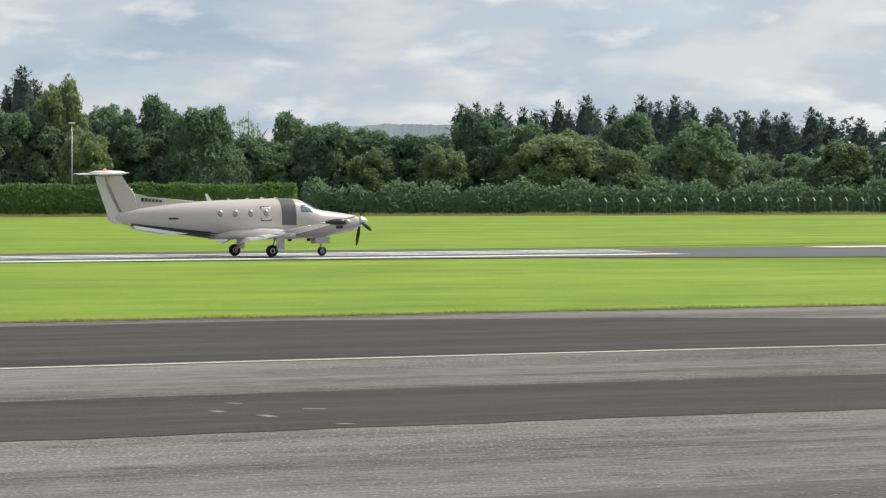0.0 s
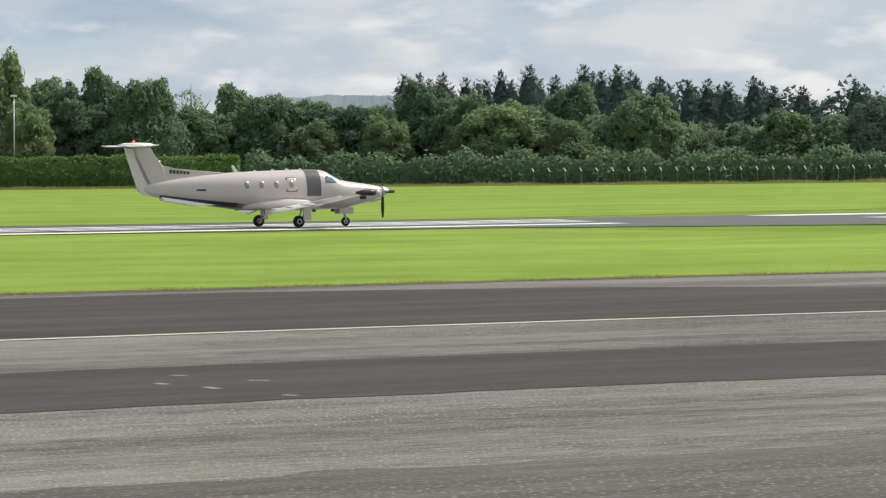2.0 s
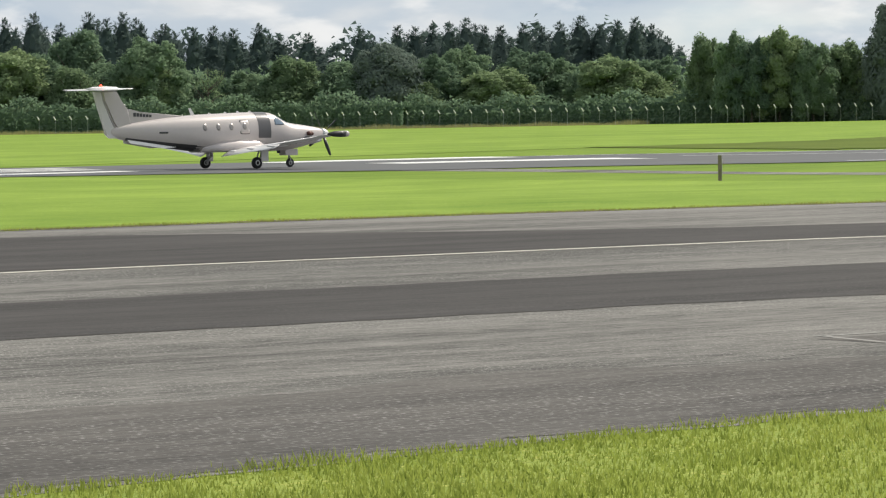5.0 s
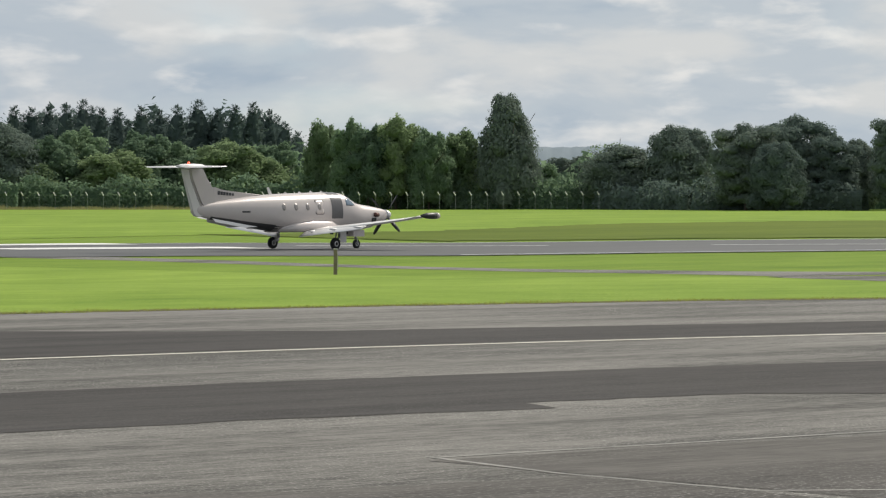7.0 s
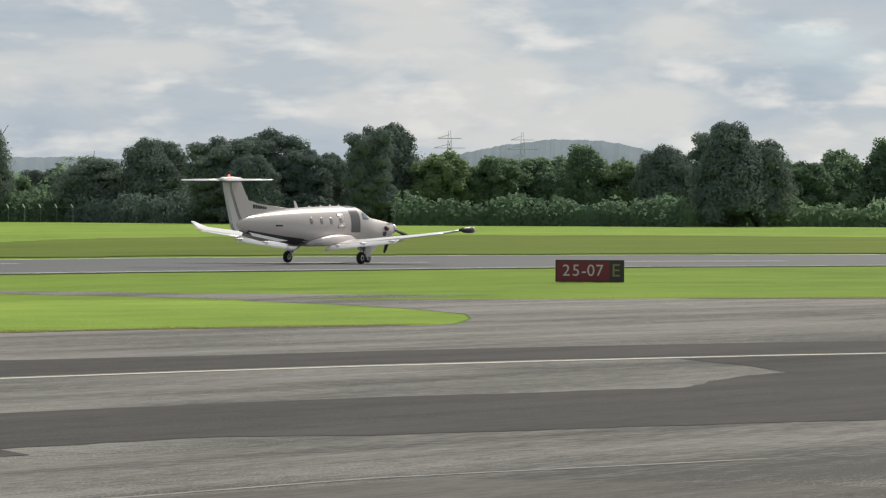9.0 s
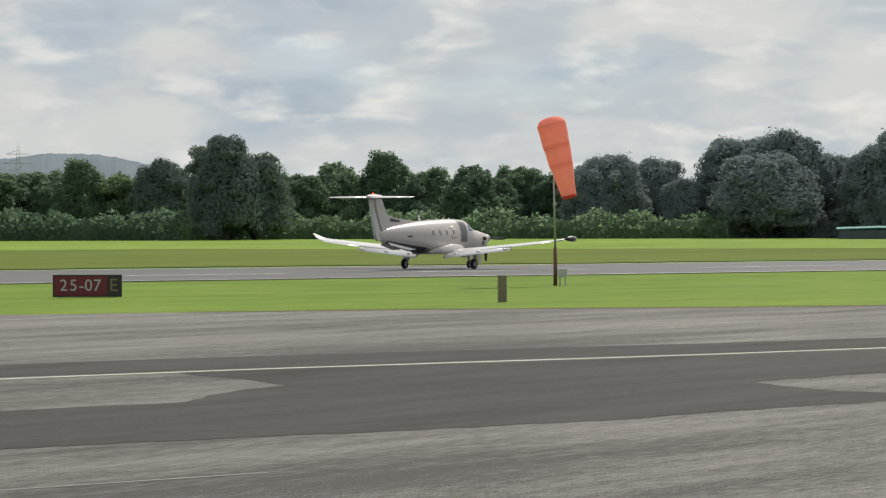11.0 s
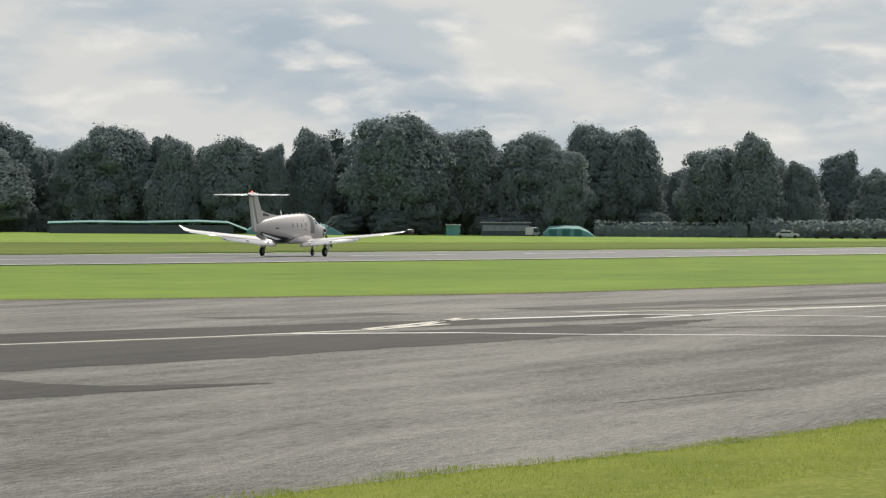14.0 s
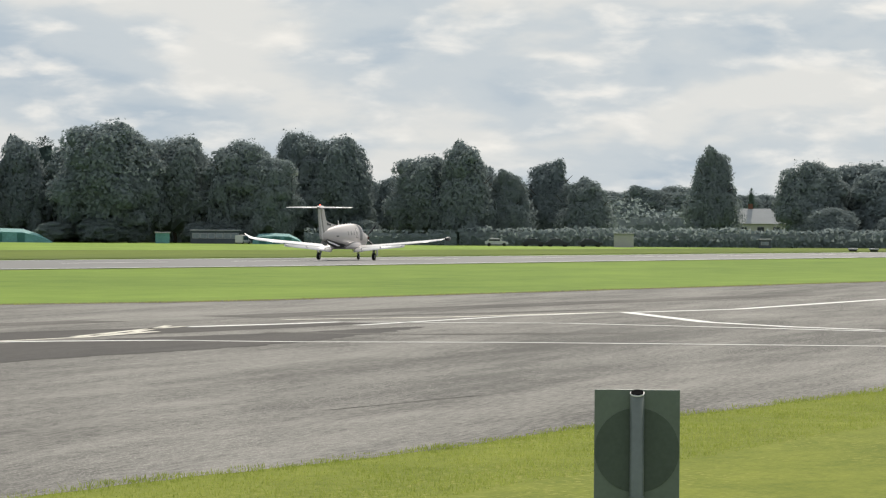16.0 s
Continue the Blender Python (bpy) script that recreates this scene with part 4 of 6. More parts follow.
hedge([(-34.99, 528), (-41.04, 527), (-48.06, 524), (-47.92, 522)], 3.2, 3.5, LEAF_HAZE, "dark scrub under the tall trees", rag=0.4, seed=7)
hedge([(-45.19, 502), (-46.32, 501), (-47.56, 500)], 2.0, 2.0, LEAF_HAZE, "long dark clipped hedge at the field edge", leaf=0.2, rag=0.05, seed=9)
hedge([(-47.61, 502), (-55.36, 497)], 2.3, 3.0, LEAF_HAZE, "dark clipped hedge beside the car park", rag=0.12, seed=8)
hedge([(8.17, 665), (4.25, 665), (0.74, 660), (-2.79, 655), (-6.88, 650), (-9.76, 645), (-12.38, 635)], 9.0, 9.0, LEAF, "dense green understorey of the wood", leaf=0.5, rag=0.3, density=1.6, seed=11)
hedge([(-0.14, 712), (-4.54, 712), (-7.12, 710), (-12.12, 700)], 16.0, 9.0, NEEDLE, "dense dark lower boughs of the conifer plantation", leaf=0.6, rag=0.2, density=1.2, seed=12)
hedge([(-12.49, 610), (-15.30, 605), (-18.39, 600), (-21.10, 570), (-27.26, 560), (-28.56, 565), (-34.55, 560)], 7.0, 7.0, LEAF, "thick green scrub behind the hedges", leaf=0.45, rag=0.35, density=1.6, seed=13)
hedge([(-34.71, 560), (-37.52, 560), (-42.80, 550), (-45.88, 545)], 9.5, 9.0, LEAF_HAZE, "dark massed lower branches of the tall trees", leaf=0.3, rag=0.3, density=3, seed=14)
hedge([(-45.88, 545), (-48.36, 540), (-50.12, 535), (-51.44, 530)], 5.0, 7.0, LEAF_HAZE, "dark scrub between the tall trees", leaf=0.26, rag=0.4, density=3.5, seed=15)

# ---- the aircraft: x forward, y to its left, z up, origin on the ground between the main wheels ----
SX = [-7.75, -7.3, -6.8, -5.5, -4.0, -2.5, -1.5, 1.0, 1.9, 2.35, 2.65, 3.0, 3.35, 3.7, 4.5, 5.2, 5.6, 5.8]
STOP = [2.10, 2.22, 2.32, 2.50, 2.66, 2.77, 2.81, 2.88, 2.88, 2.84, 2.74, 2.55, 2.38, 2.29, 2.19, 2.09, 2.02, 1.96]
SBOT = [1.86, 1.72, 1.58, 1.36, 1.12, 0.93, 0.87, 0.84, 0.84, 0.85, 0.86, 0.87, 0.88, 0.91, 1.06, 1.22, 1.36, 1.48]
SWID = [0.03, 0.12, 0.20, 0.40, 0.60, 0.75, 0.79, 0.80, 0.80, 0.79, 0.78, 0.76, 0.73, 0.69, 0.57, 0.44, 0.33, 0.24]
SQ = 2.35


def hull(x):
    return tuple(float(np.interp(x, SX, s)) for s in (STOP, SBOT, SWID))


def hull_point(x, ang, out=0.0):
    t, b, w = hull(x)
    c, s = math.cos(ang), math.sin(ang)
    return (x, (w + out) * math.copysign(abs(c) ** (2 / SQ), c), (t + b) / 2 + ((t - b) / 2 + out) * math.copysign(abs(s) ** (2 / SQ), s))


def hull_side(x, z, side, out=0.0):
    t, b, w = hull(x)
    k = min(0.999, abs((z - (t + b) / 2) / ((t - b) / 2)))
    return (x, side * (w * (1 - k ** SQ) ** (1 / SQ) + out), z)


def side_patch(name, pts, side, mat, parent, label="", out=0.006, thick=0.02):
    """A thin panel that follows the hull's side within an outline of x and z."""
    cx, cz = sum(p[0] for p in pts) / len(pts), sum(p[1] for p in pts) / len(pts)
    rings = []
    for k in (1.0, 0.66, 0.33):
        rings.append([(cx + (x - cx) * k, cz + (z - cz) * k) for x, z in pts])
    n = len(pts)
    verts = [hull_side(x, z, side, -thick) for x, z in pts] + [hull_side(x, z, side, out) for r in rings for x, z in r] + [hull_side(cx, cz, side, out)]
    faces = []
    for j in range(3):
        for k in range(n):
            faces.append((j * n + k, j * n + (k + 1) % n, (j + 1) * n + (k + 1) % n, (j + 1) * n + k))
    for k in range(n):
        faces.append((3 * n + k, 3 * n + (k + 1) % n, 4 * n))
    if side > 0:
        faces = [f[::-1] for f in faces]
    return link(name, verts, faces, mat, parent, label, True)


def oval(cx, cz, rx, rz, n=14):
    return [(cx + rx * math.cos(k * math.tau / n), cz + rz * math.sin(k * math.tau / n)) for k in range(n)]


def rounded(x0, x1, z0, z1, r=0.06):
    out = []
    for cx, cz, a0 in ((x1 - r, z1 - r, 0), (x0 + r, z1 - r, 90), (x0 + r, z0 + r, 180), (x1 - r, z0 + r, 270)):
        out += [(cx + r * math.cos(radians(a0 + d)), cz + r * math.sin(radians(a0 + d))) for d in (0, 30, 60, 90)]
    return out


FOIL = [(0.0, 0.0), (0.015, 0.35), (0.08, 0.75), (0.25, 1.0), (0.5, 0.86), (0.75, 0.48), (1.0, 0.04), (1.0, -0.04), (0.7, -0.22), (0.4, -0.42), (0.15, -0.45), (0.02, -0.25)]


def foil_ring(le, chord, thick, y, z, tilt=0.0, droop=0.06):
    """Airfoil section: leading edge x, chord, greatest half thickness; tilt leans the section over for winglets."""
    return [(le - u * chord, y - math.sin(tilt) * v * thick, z + math.cos(tilt) * v * thick - droop * u * chord) for u, v in FOIL]


# rudder colour lightened midway towards its sunlit look
RUDDER_LIT = plain("lit_rudder_paint", (0.62, 0.595, 0.575), 0.3, 0, 0.03, 1)
CABINGLASS = plain("cabin_glass", (0.27, 0.252, 0.247), 0.3, 0, 0.1, 2, spec=0.4)
RINGGREY = plain("window_ring_grey", (0.37, 0.342, 0.325), 0.35, 0.2, 0.05)
aircraft = thing("aircraft", "pale pearl single-engine turboprop aircraft rolling on the runway", "aircraft")


def build_aircraft(ac):
    xs = sorted(set(SX + [-6.2, -4.7, -3.2, -0.5, 0.2, 1.5, 4.1, 4.85]))
    fuselage = part("fuselage", loft([[hull_point(x, k * math.tau / 28) for k in range(28)] for x in xs]), PEARL, ac, smooth=True)
    # grey band round the cabin behind the cockpit
    rings = [[hull_point(x, radians(a), 0.006) for a in range(-22, 203, 9)] for x in (1.22, 1.5, 1.8, 2.02)]
    verts = [p for r in rings for p in r]
    n = len(rings[0])
    link("cabin_band", verts, [(j * n + k, j * n + k + 1, (j + 1) * n + k + 1, (j + 1) * n + k) for j in range(3) for k in range(n - 1)], BAND, fuselage, "dark grey painted band", True)
    # dark belly: thin dark underside, with the under-tail shade painted on
    rings = [[hull_point(x, radians(a), 0.005) for a in range(218, 323, 8)] for x in (-6.6, -5.5, -4.0, -2.6, -1.2)]
    n = len(rings[0])
    link("belly_paint", [p for r in rings for p in r], [(j * n + k, j * n + k + 1, (j + 1) * n + k + 1, (j + 1) * n + k) for j in range(4) for k in range(n - 1)], BELLY, fuselage, "dark underside strip holding the shade under the tail", True)
    for side in (-1, 1):
        for x in (-2.1, -1.28, -0.47):
            w = side_patch("cabin_window", oval(x, 2.14, 0.145, 0.185), side, RINGGREY, fuselage, "oval cabin window in a pale ring", 0.006)
            side_patch("pane", oval(x, 2.14, 0.115, 0.15), side, CABINGLASS, w, "", 0.014)
        side_patch("hatch_outline", rounded(0.06, 0.68, 1.76, 2.50, 0.1), side, DARKMETAL, fuselage, "thin dark hatch outline", 0.003)
        side_patch("hatch", rounded(0.09, 0.65, 1.79, 2.47, 0.09), side, PEARL, fuselage, "", 0.007)
        w = side_patch("cabin_window", oval(0.36, 2.16, 0.145, 0.185), side, RINGGREY, fuselage, "", 0.012)
        side_patch("pane", oval(0.36, 2.16, 0.115, 0.15), side, CABINGLASS, w, "", 0.018)
        side_patch("cockpit_side_window", [(2.28, 2.22), (2.72, 2.20), (2.98, 2.22), (2.85, 2.40), (2.62, 2.55), (2.42, 2.58), (2.30, 2.48)], side, GLASS, fuselage, "dark cockpit side window", 0.010)
        side_patch("vent_slot", rounded(-4.75, -4.25, 1.86, 1.95, 0.03), side, DARKMETAL, fuselage, "small dark air slot", 0.008)
        side_patch("oil_cooler_inlet", rounded(4.3, 4.72, 1.36, 1.58, 0.07), side, DARKMETAL, fuselage, "dark intake opening", 0.010)
        part("exhaust_pipe", add_tube(tube((5.0, side * 0.36, 1.72), (4.72, side * 0.55, 1.74), 0.1, 0.12), (4.72, side * 0.55, 1.74), (4.50, side * 0.62, 1.75), 0.12, 0.10), RUST, fuselage, "dark brown heat-stained exhaust stub", True)
        # wing fairing
        rings = []
        for x, up, wd in ((-2.2, 0.02, 0.05), (-1.2, 0.26, 0.30), (0.0, 0.42, 0.42), (1.2, 0.38, 0.36), (2.0, 0.06, 0.08)):
            rings.append([(x, side * (0.55 + wd * 1.15), 0.90), (x, side * (0.62 + wd), 1.02 + up * 0.3), (x, side * (0.70 + wd * 0.4), 1.05 + up * 0.8), (x, side * 0.72, 1.10 + up), (x, side * 0.4, 1.0), (x, side * 0.4, 0.86)])
        part("wing_fairing", loft(rings), PEARL, fuselage, smooth=True)
    # windscreen: two panes each side of a post
    for a0, a1 in ((54, 88), (92, 126)):
        rings = [[hull_point(x, radians(a0 + (a1 - a0) * k / 6), 0.010) for k in range(7)] for x in (2.62, 2.82, 3.0, 3.18, 3.34)]
        link("windscreen_pane", [p for r in rings for p in r], [(j * 7 + k, j * 7 + k + 1, (j + 1) * 7 + k + 1, (j + 1) * 7 + k) for j in range(4) for k in range(6)], GLASS, fuselage, "bluish windscreen pane", True)
    part("chin_inlet", loft([[(x, 0.26 * r * math.cos(k * math.tau / 12), zc + 0.13 * r * math.sin(k * math.tau / 12)) for k in range(12)] for x, r, zc in ((5.72, 0.8, 1.42), (5.70, 1.0, 1.42), (5.3, 1.05, 1.32), (4.9, 0.7, 1.26))]), SILVER, fuselage, "bright intake lip under the nose", True)
    for x, z, h in ((-2.35, 2.78, 0.34), (-0.3, 2.84, 0.08), (0.5, 2.86, 0.10), (1.25, 2.88, 0.08), (-1.3, 2.82, 0.07)):
        part("antenna", loft([[(x + 0.12, -0.015, z), (x + 0.12, 0.015, z), (x - 0.12, 0.015, z), (x - 0.12, -0.015, z)], [(x - 0.10 * h / 0.3, -0.01, z + h), (x - 0.10 * h / 0.3, 0.01, z + h), (x - 0.22 * h / 0.3, 0.01, z + h), (x - 0.22 * h / 0.3, -0.01, z + h)]]), WHITE_LIT, fuselage)
    for x in (3.05, 2.0):
        part("belly_antenna", box(x - 0.1, x + 0.1, -0.015, 0.015, 0.74, 0.88), DARKMETAL, fuselage)

    # wings
    for side in (-1, 1):
        sec = [(1.58, 2.30, 0.17, 0.55, 1.02, 0), (1.42, 2.02, 0.15, 2.2, 1.14, 0), (1.12, 1.55, 0.11, 5.2, 1.42, 0), (0.90, 1.22, 0.08, 7.5, 1.66, 0), (0.78, 1.0, 0.055, 7.9, 1.74, 0.3), (0.50, 0.55, 0.03, 8.2, 1.90, 0.7), (0.20, 0.26, 0.015, 8.38, 2.06, 0.8)]
        rings = [foil_ring(le, ch, th, y, z, tl) for le, ch, th, y, z, tl in (sec if side > 0 else sec[:5])]
        wing = part("wing", loft([[(x, side * y, z) for x, y, z in r] for r in rings]), WHITE_LIT, ac, smooth=True)
        fl = [foil_ring(-0.70, 0.55, 0.055, 0.9, 0.90, 0, 0.5), foil_ring(-0.56, 0.48, 0.05, 2.2, 1.02, 0, 0.5), foil_ring(-0.40, 0.40, 0.04, 4.9, 1.26, 0, 0.5)]
        part("flap", loft([[(x, side * y, z) for x, y, z in r] for r in fl]), WHITE_LIT, wing, "lowered white flap", True)
        al = [foil_ring(-0.42, 0.30, 0.03, 5.0, 1.315, 0, 0.15), foil_ring(-0.31, 0.22, 0.025, 7.4, 1.58, 0, 0.15)]
        part("aileron", loft([[(x, side * y, z) for x, y, z in r] for r in al]), WHITE_LIT, wing, smooth=True)
        for y, z in ((1.5, 0.92), (3.0, 1.04), (4.7, 1.17)):
            part("flap_track", loft([[(x, side * y + 0.06 * r * math.cos(k * math.tau / 8), z + 0.07 * r * math.sin(k * math.tau / 8)) for k in range(8)] for x, r in ((0.15, 0.2), (-0.2, 0.8), (-0.9, 0.8), (-1.15, 0.3))]), WHITE_LIT, wing, "slim flap track fairing", True)
        part("deicing_boot", loft([[(le + 0.006 - u * 0.10, side * (y + 0), z + v * th * 1.04) for u, v in ((1.0, 0.62), (0.3, 0.42), (0, 0.05), (0.3, -0.3), (1.0, -0.46))] for le, ch, th, y, z, tl in sec[1:4]], False), DARKMETAL, wing, "black rubber leading edge boot", True)
        side > 0 and part("nav_light", loft([[(0.42 + dx, side * (8.20 + 0.035 * r * math.cos(k * math.tau / 8)), 1.90 + 0.035 * r * math.sin(k * math.tau / 8)) for k in range(8)] for dx, r in ((-0.08, 0.6), (0, 1), (0.08, 0.3))]), GLASS, wing)
    # the pod's shaded look is put into its dark material
    pod = part("radar_pod", loft([[(x, -8.0 + 0.165 * r * math.cos(k * math.tau / 14), 1.74 + 0.165 * r * math.sin(k * math.tau / 14)) for k in range(14)] for x, r in ((0.2, 0.3), (0.6, 0.85), (0.95, 1.0), (1.22, 1.0))]), DARKMETAL, ac, "radar pod on the wing, its shade put into a dark colour", True)
    part("radome", loft([[(x, -8.0 + 0.165 * r * math.cos(k * math.tau / 14), 1.74 + 0.165 * r * math.sin(k * math.tau / 14)) for k in range(14)] for x, r in ((1.225, 1.0), (1.36, 0.95), (1.47, 0.72), (1.53, 0.32))]), PEARL, pod, "cream radome nose", True)

    # tail
    def slab(pts, t0, t1=None):
        """A tapered plate from a side outline of x, z and half thickness by height."""
        bm = bmesh.new()
        zs = [p[1] for p in pts]
        lo, hi = min(zs), max(zs)
        th = lambda z: t0 + ((t1 if t1 is not None else t0) - t0) * (z - lo) / (hi - lo)
        cx, cz = sum(p[0] for p in pts) / len(pts), sum(zs) / len(pts)
        edge = [bm.verts.new((x, 0, z)) for x, z in pts]
        sides = []
        for s in (-1, 1):
            sides.append([bm.verts.new((cx + (x - cx) * 0.86, s * th(z), cz + (z - cz) * 0.97)) for x, z in pts])
        n = len(pts)
        for s in (0, 1):
            for k in range(n):
                q = (edge[k], edge[(k + 1) % n], sides[s][(k + 1) % n], sides[s][k])
                bm.faces.new(q if s else q[::-1])
            bm.faces.new(sides[s] if s else sides[s][::-1])
        return bm
    fin = part("fin", slab([(-6.72, 1.75), (-6.1, 2.30), (-6.32, 3.10), (-6.70, 3.55), (-7.02, 4.02), (-7.95, 4.02), (-7.82, 3.55), (-7.25, 2.5)], 0.14, 0.09), PEARL, ac)
    part("dorsal_fin", slab([(-2.9, 2.74), (-4.6, 2.88), (-5.7, 2.99), (-6.32, 3.12), (-6.45, 2.75), (-6.3, 2.34), (-4.8, 2.54)], 0.07, 0.05), PEARL, fin)
    part("rudder", slab([(-6.80, 1.66), (-7.30, 2.45), (-7.86, 3.50), (-7.98, 4.0), (-8.42, 4.0), (-8.30, 3.55), (-7.62, 1.80), (-7.45, 1.66)], 0.10, 0.06), RUDDER_LIT, fin, "rudder behind a hinge line, its lit look in the colour")
    part("hinge_gap", slab([(-6.74, 1.66), (-7.26, 2.5), (-7.84, 3.52), (-7.96, 4.0), (-8.0, 4.0), (-7.9, 3.52), (-7.34, 2.5), (-6.84, 1.66)], 0.115, 0.07), RINGGREY, fin)
    for side in (-1, 1):
        sec = [(-7.35, 1.12, 0.075, 0.0, 4.12), (-7.45, 1.02, 0.06, 1.2, 4.12), (-7.62, 0.80, 0.04, 2.45, 4.12), (-7.78, 0.55, 0.02, 2.6, 4.12)]
        stab = part("tailplane", loft([[(x, side * y, z) for x, y, z in foil_ring(le, ch, th, y, z)] for le, ch, th, y, z in sec]), WHITE_LIT, ac, smooth=True)
        part("elevator", loft([[(x, side * y, z) for x, y, z in foil_ring(le, ch, 0.025, y, 4.118)] for le, ch, y in ((-8.48, 0.30, 0.25), (-8.42, 0.20, 2.4))]), WHITE_LIT, stab, smooth=True)
        part("ventral_strake", loft([[(-3.7, side * 0.46, 1.16), (-3.7, side * 0.50, 1.16), (-6.5, side * 0.20, 1.58), (-6.5, side * 0.16, 1.58)], [(-4.6, side * 0.53, 1.12), (-4.6, side * 0.55, 1.12), (-6.4, side * 0.33, 1.40), (-6.4, side * 0.31, 1.40)]]), WHITE_LIT, ac, "white strake under the tail")
        # registration letters kept as plain bars
        for k in range(6):
            part("registration_bar", box(-6.02 + k * 0.19, -5.88 + k * 0.19, side * 0.075 - 0.008, side * 0.075 + 0.008, 2.74 - 0.008 * k, 2.93 - 0.022 * k), LETTER, fin)
    part("bullet_fairing", loft([[(x, 0.16 * r * math.cos(k * math.tau / 12), 4.14 + 0.13 * r * math.sin(k * math.tau / 12)) for k in range(12)] for x, r in ((-6.75, 0.2), (-7.0, 0.75), (-7.6, 1.0), (-8.4, 0.8), (-8.75, 0.2))]), WHITE_LIT, ac, smooth=True)
    part("beacon", loft([[(-7.9 + 0.07 * r * math.cos(k * math.tau / 10), 0.07 * r * math.sin(k * math.tau / 10), z) for k in range(10)] for z, r in ((4.24, 1), (4.31, 0.9), (4.36, 0.4))]), BEACON, ac, "red beacon lamp on the tail", True)
    part("fin_light", loft([[(-6.55 + dx, 0.05 * r * math.cos(k * math.tau / 8), 3.32 + 0.05 * r * math.sin(k * math.tau / 8)) for k in range(8)] for dx, r in ((-0.2, 0.5), (0, 1), (0.12, 0.4))]), SILVER, fin, "bright inlet on the fin", True)

    # landing gear
    def wheel(x, y, r, w, host):
        def ring(rad, off):
            return [(x + rad * math.cos(k * math.tau / 22), y + off, r + rad * math.sin(k * math.tau / 22)) for k in range(22)]
        t = part("tyre", loft([ring(0.55 * r, -w * 0.42), ring(0.86 * r, -w / 2), ring(0.97 * r, -w * 0.34), ring(r, 0), ring(0.97 * r, w * 0.34), ring(0.86 * r, w / 2), ring(0.55 * r, w * 0.42)]), RUBBER, host, "black rubber tyre", True)
        part("wheel_hub", loft([ring(0.54 * r, -w * 0.40), ring(0.30 * r, -w * 0.46), ring(0.30 * r, w * 0.46), ring(0.54 * r, w * 0.40)]), SILVER, t, "grey metal wheel hub")
    for side in (-1, 1):
        leg = part("main_gear", add_tube(add_tube(tube((0.30, side * 2.25, 1.08), (0.36, side * 2.18, 0.62), 0.085, 0.07), (0.36, side * 2.18, 0.60), (0.0, side * 2.14, 0.30), 0.07, 0.05), (0.22, side * 2.16, 0.95), (0.06, side * 2.15, 0.42), 0.04, 0.04), SILVER, ac, "metal trailing-link main gear leg", True)
        add = box(0.18, 0.62, side * 2.42 - 0.015, side * 2.42 + 0.015, 0.36, 1.06, 0.012)
        part("gear_door", add, WHITE_LIT, leg, "white gear door plate")
        wheel(0.0, side * 2.26, 0.30, 0.22, leg)
        part("axle", tube((0, side * 2.1, 0.30), (0, side * 2.3, 0.30), 0.035), SILVER, leg)
    nose = part("nose_gear", add_tube(add_tube(tube((3.62, 0, 1.0), (3.74, 0, 0.52), 0.06, 0.05), (3.74, 0.09, 0.52), (3.78, 0.09, 0.23), 0.025, 0.025), (3.74, -0.09, 0.52), (3.78, -0.09, 0.23), 0.025, 0.025), SILVER, ac, "slim metal nose gear leg", True)
    part("crossbar", tube((3.74, -0.1, 0.52), (3.74, 0.1, 0.52), 0.03), SILVER, nose)
    wheel(3.78, 0.0, 0.235, 0.14, nose)
    for side in (-1, 1):
        part("nose_gear_door", box(3.3, 4.1, side * 0.26 - 0.01, side * 0.26 + 0.01, 0.62, 0.95), PEARL, nose)

    # propeller, free to turn about the nose axis
    prop = part("propeller", loft([[(x, 0.27 * r * math.cos(k * math.tau / 18), 0.27 * r * math.sin(k * math.tau / 18)) for k in range(18)] for x, r in ((-0.02, 1.0), (0.1, 0.98), (0.26, 0.80), (0.40, 0.50), (0.50, 0.14))]), SILVER, ac, "polished spinner", True)
    for k in range(4):
        rot = Matrix.Rotation(k * math.pi / 2, 4, "X")
        rings = []
        for r, c, tw in ((0.2, 0.10, 60), (0.42, 0.15, 48), (0.75, 0.19, 36), (1.1, 0.17, 27), (1.30, 0.11, 22), (1.34, 0.05, 20)):
            q = []
            for u, v in ((-1, 0), (0, 0.16), (1, 0), (0, -0.16)):
                a = radians(tw)
                q.append(rot @ Vector((0.1 + (u * math.sin(a) + v * math.cos(a)) * c * 0.5, (u * math.cos(a) - v * math.sin(a)) * c * 0.5, r)))
            rings.append(q)
        part("blade", loft(rings), DARKMETAL, prop, "dark propeller blade", True)
    return prop


propeller = build_aircraft(aircraft)
aircraft.scale = (0.97, 0.97, 0.97)


# ---- things on the grass ----
def text_mesh(name, body, size, mat, parent, m, label=""):
    cu = bpy.data.curves.new(name, "FONT")
    cu.body, cu.size, cu.extrude, cu.align_x, cu.align_y = body, size, 0.004, "CENTER", "CENTER"
    tmp = bpy.data.objects.new(name, cu)
    scene.collection.objects.link(tmp)
    bpy.context.view_layer.update()
    me = bpy.data.meshes.new_from_object(tmp.evaluated_get(bpy.context.evaluated_depsgraph_get()))
    bpy.data.objects.remove(tmp)
    me.transform(m)
    me.materials.clear()
    me.materials.append(mat)
    ob = new(name, me)
    ob.parent = parent
    return tagged(ob, label) if label else ob


def polar(az, d, z=0.0, turn=0.0):
    x, y = -math.sin(radians(az)) * d, math.cos(radians(az)) * d
    return pose(x, y, z + elev(x, y), 0, 0, az + turn)


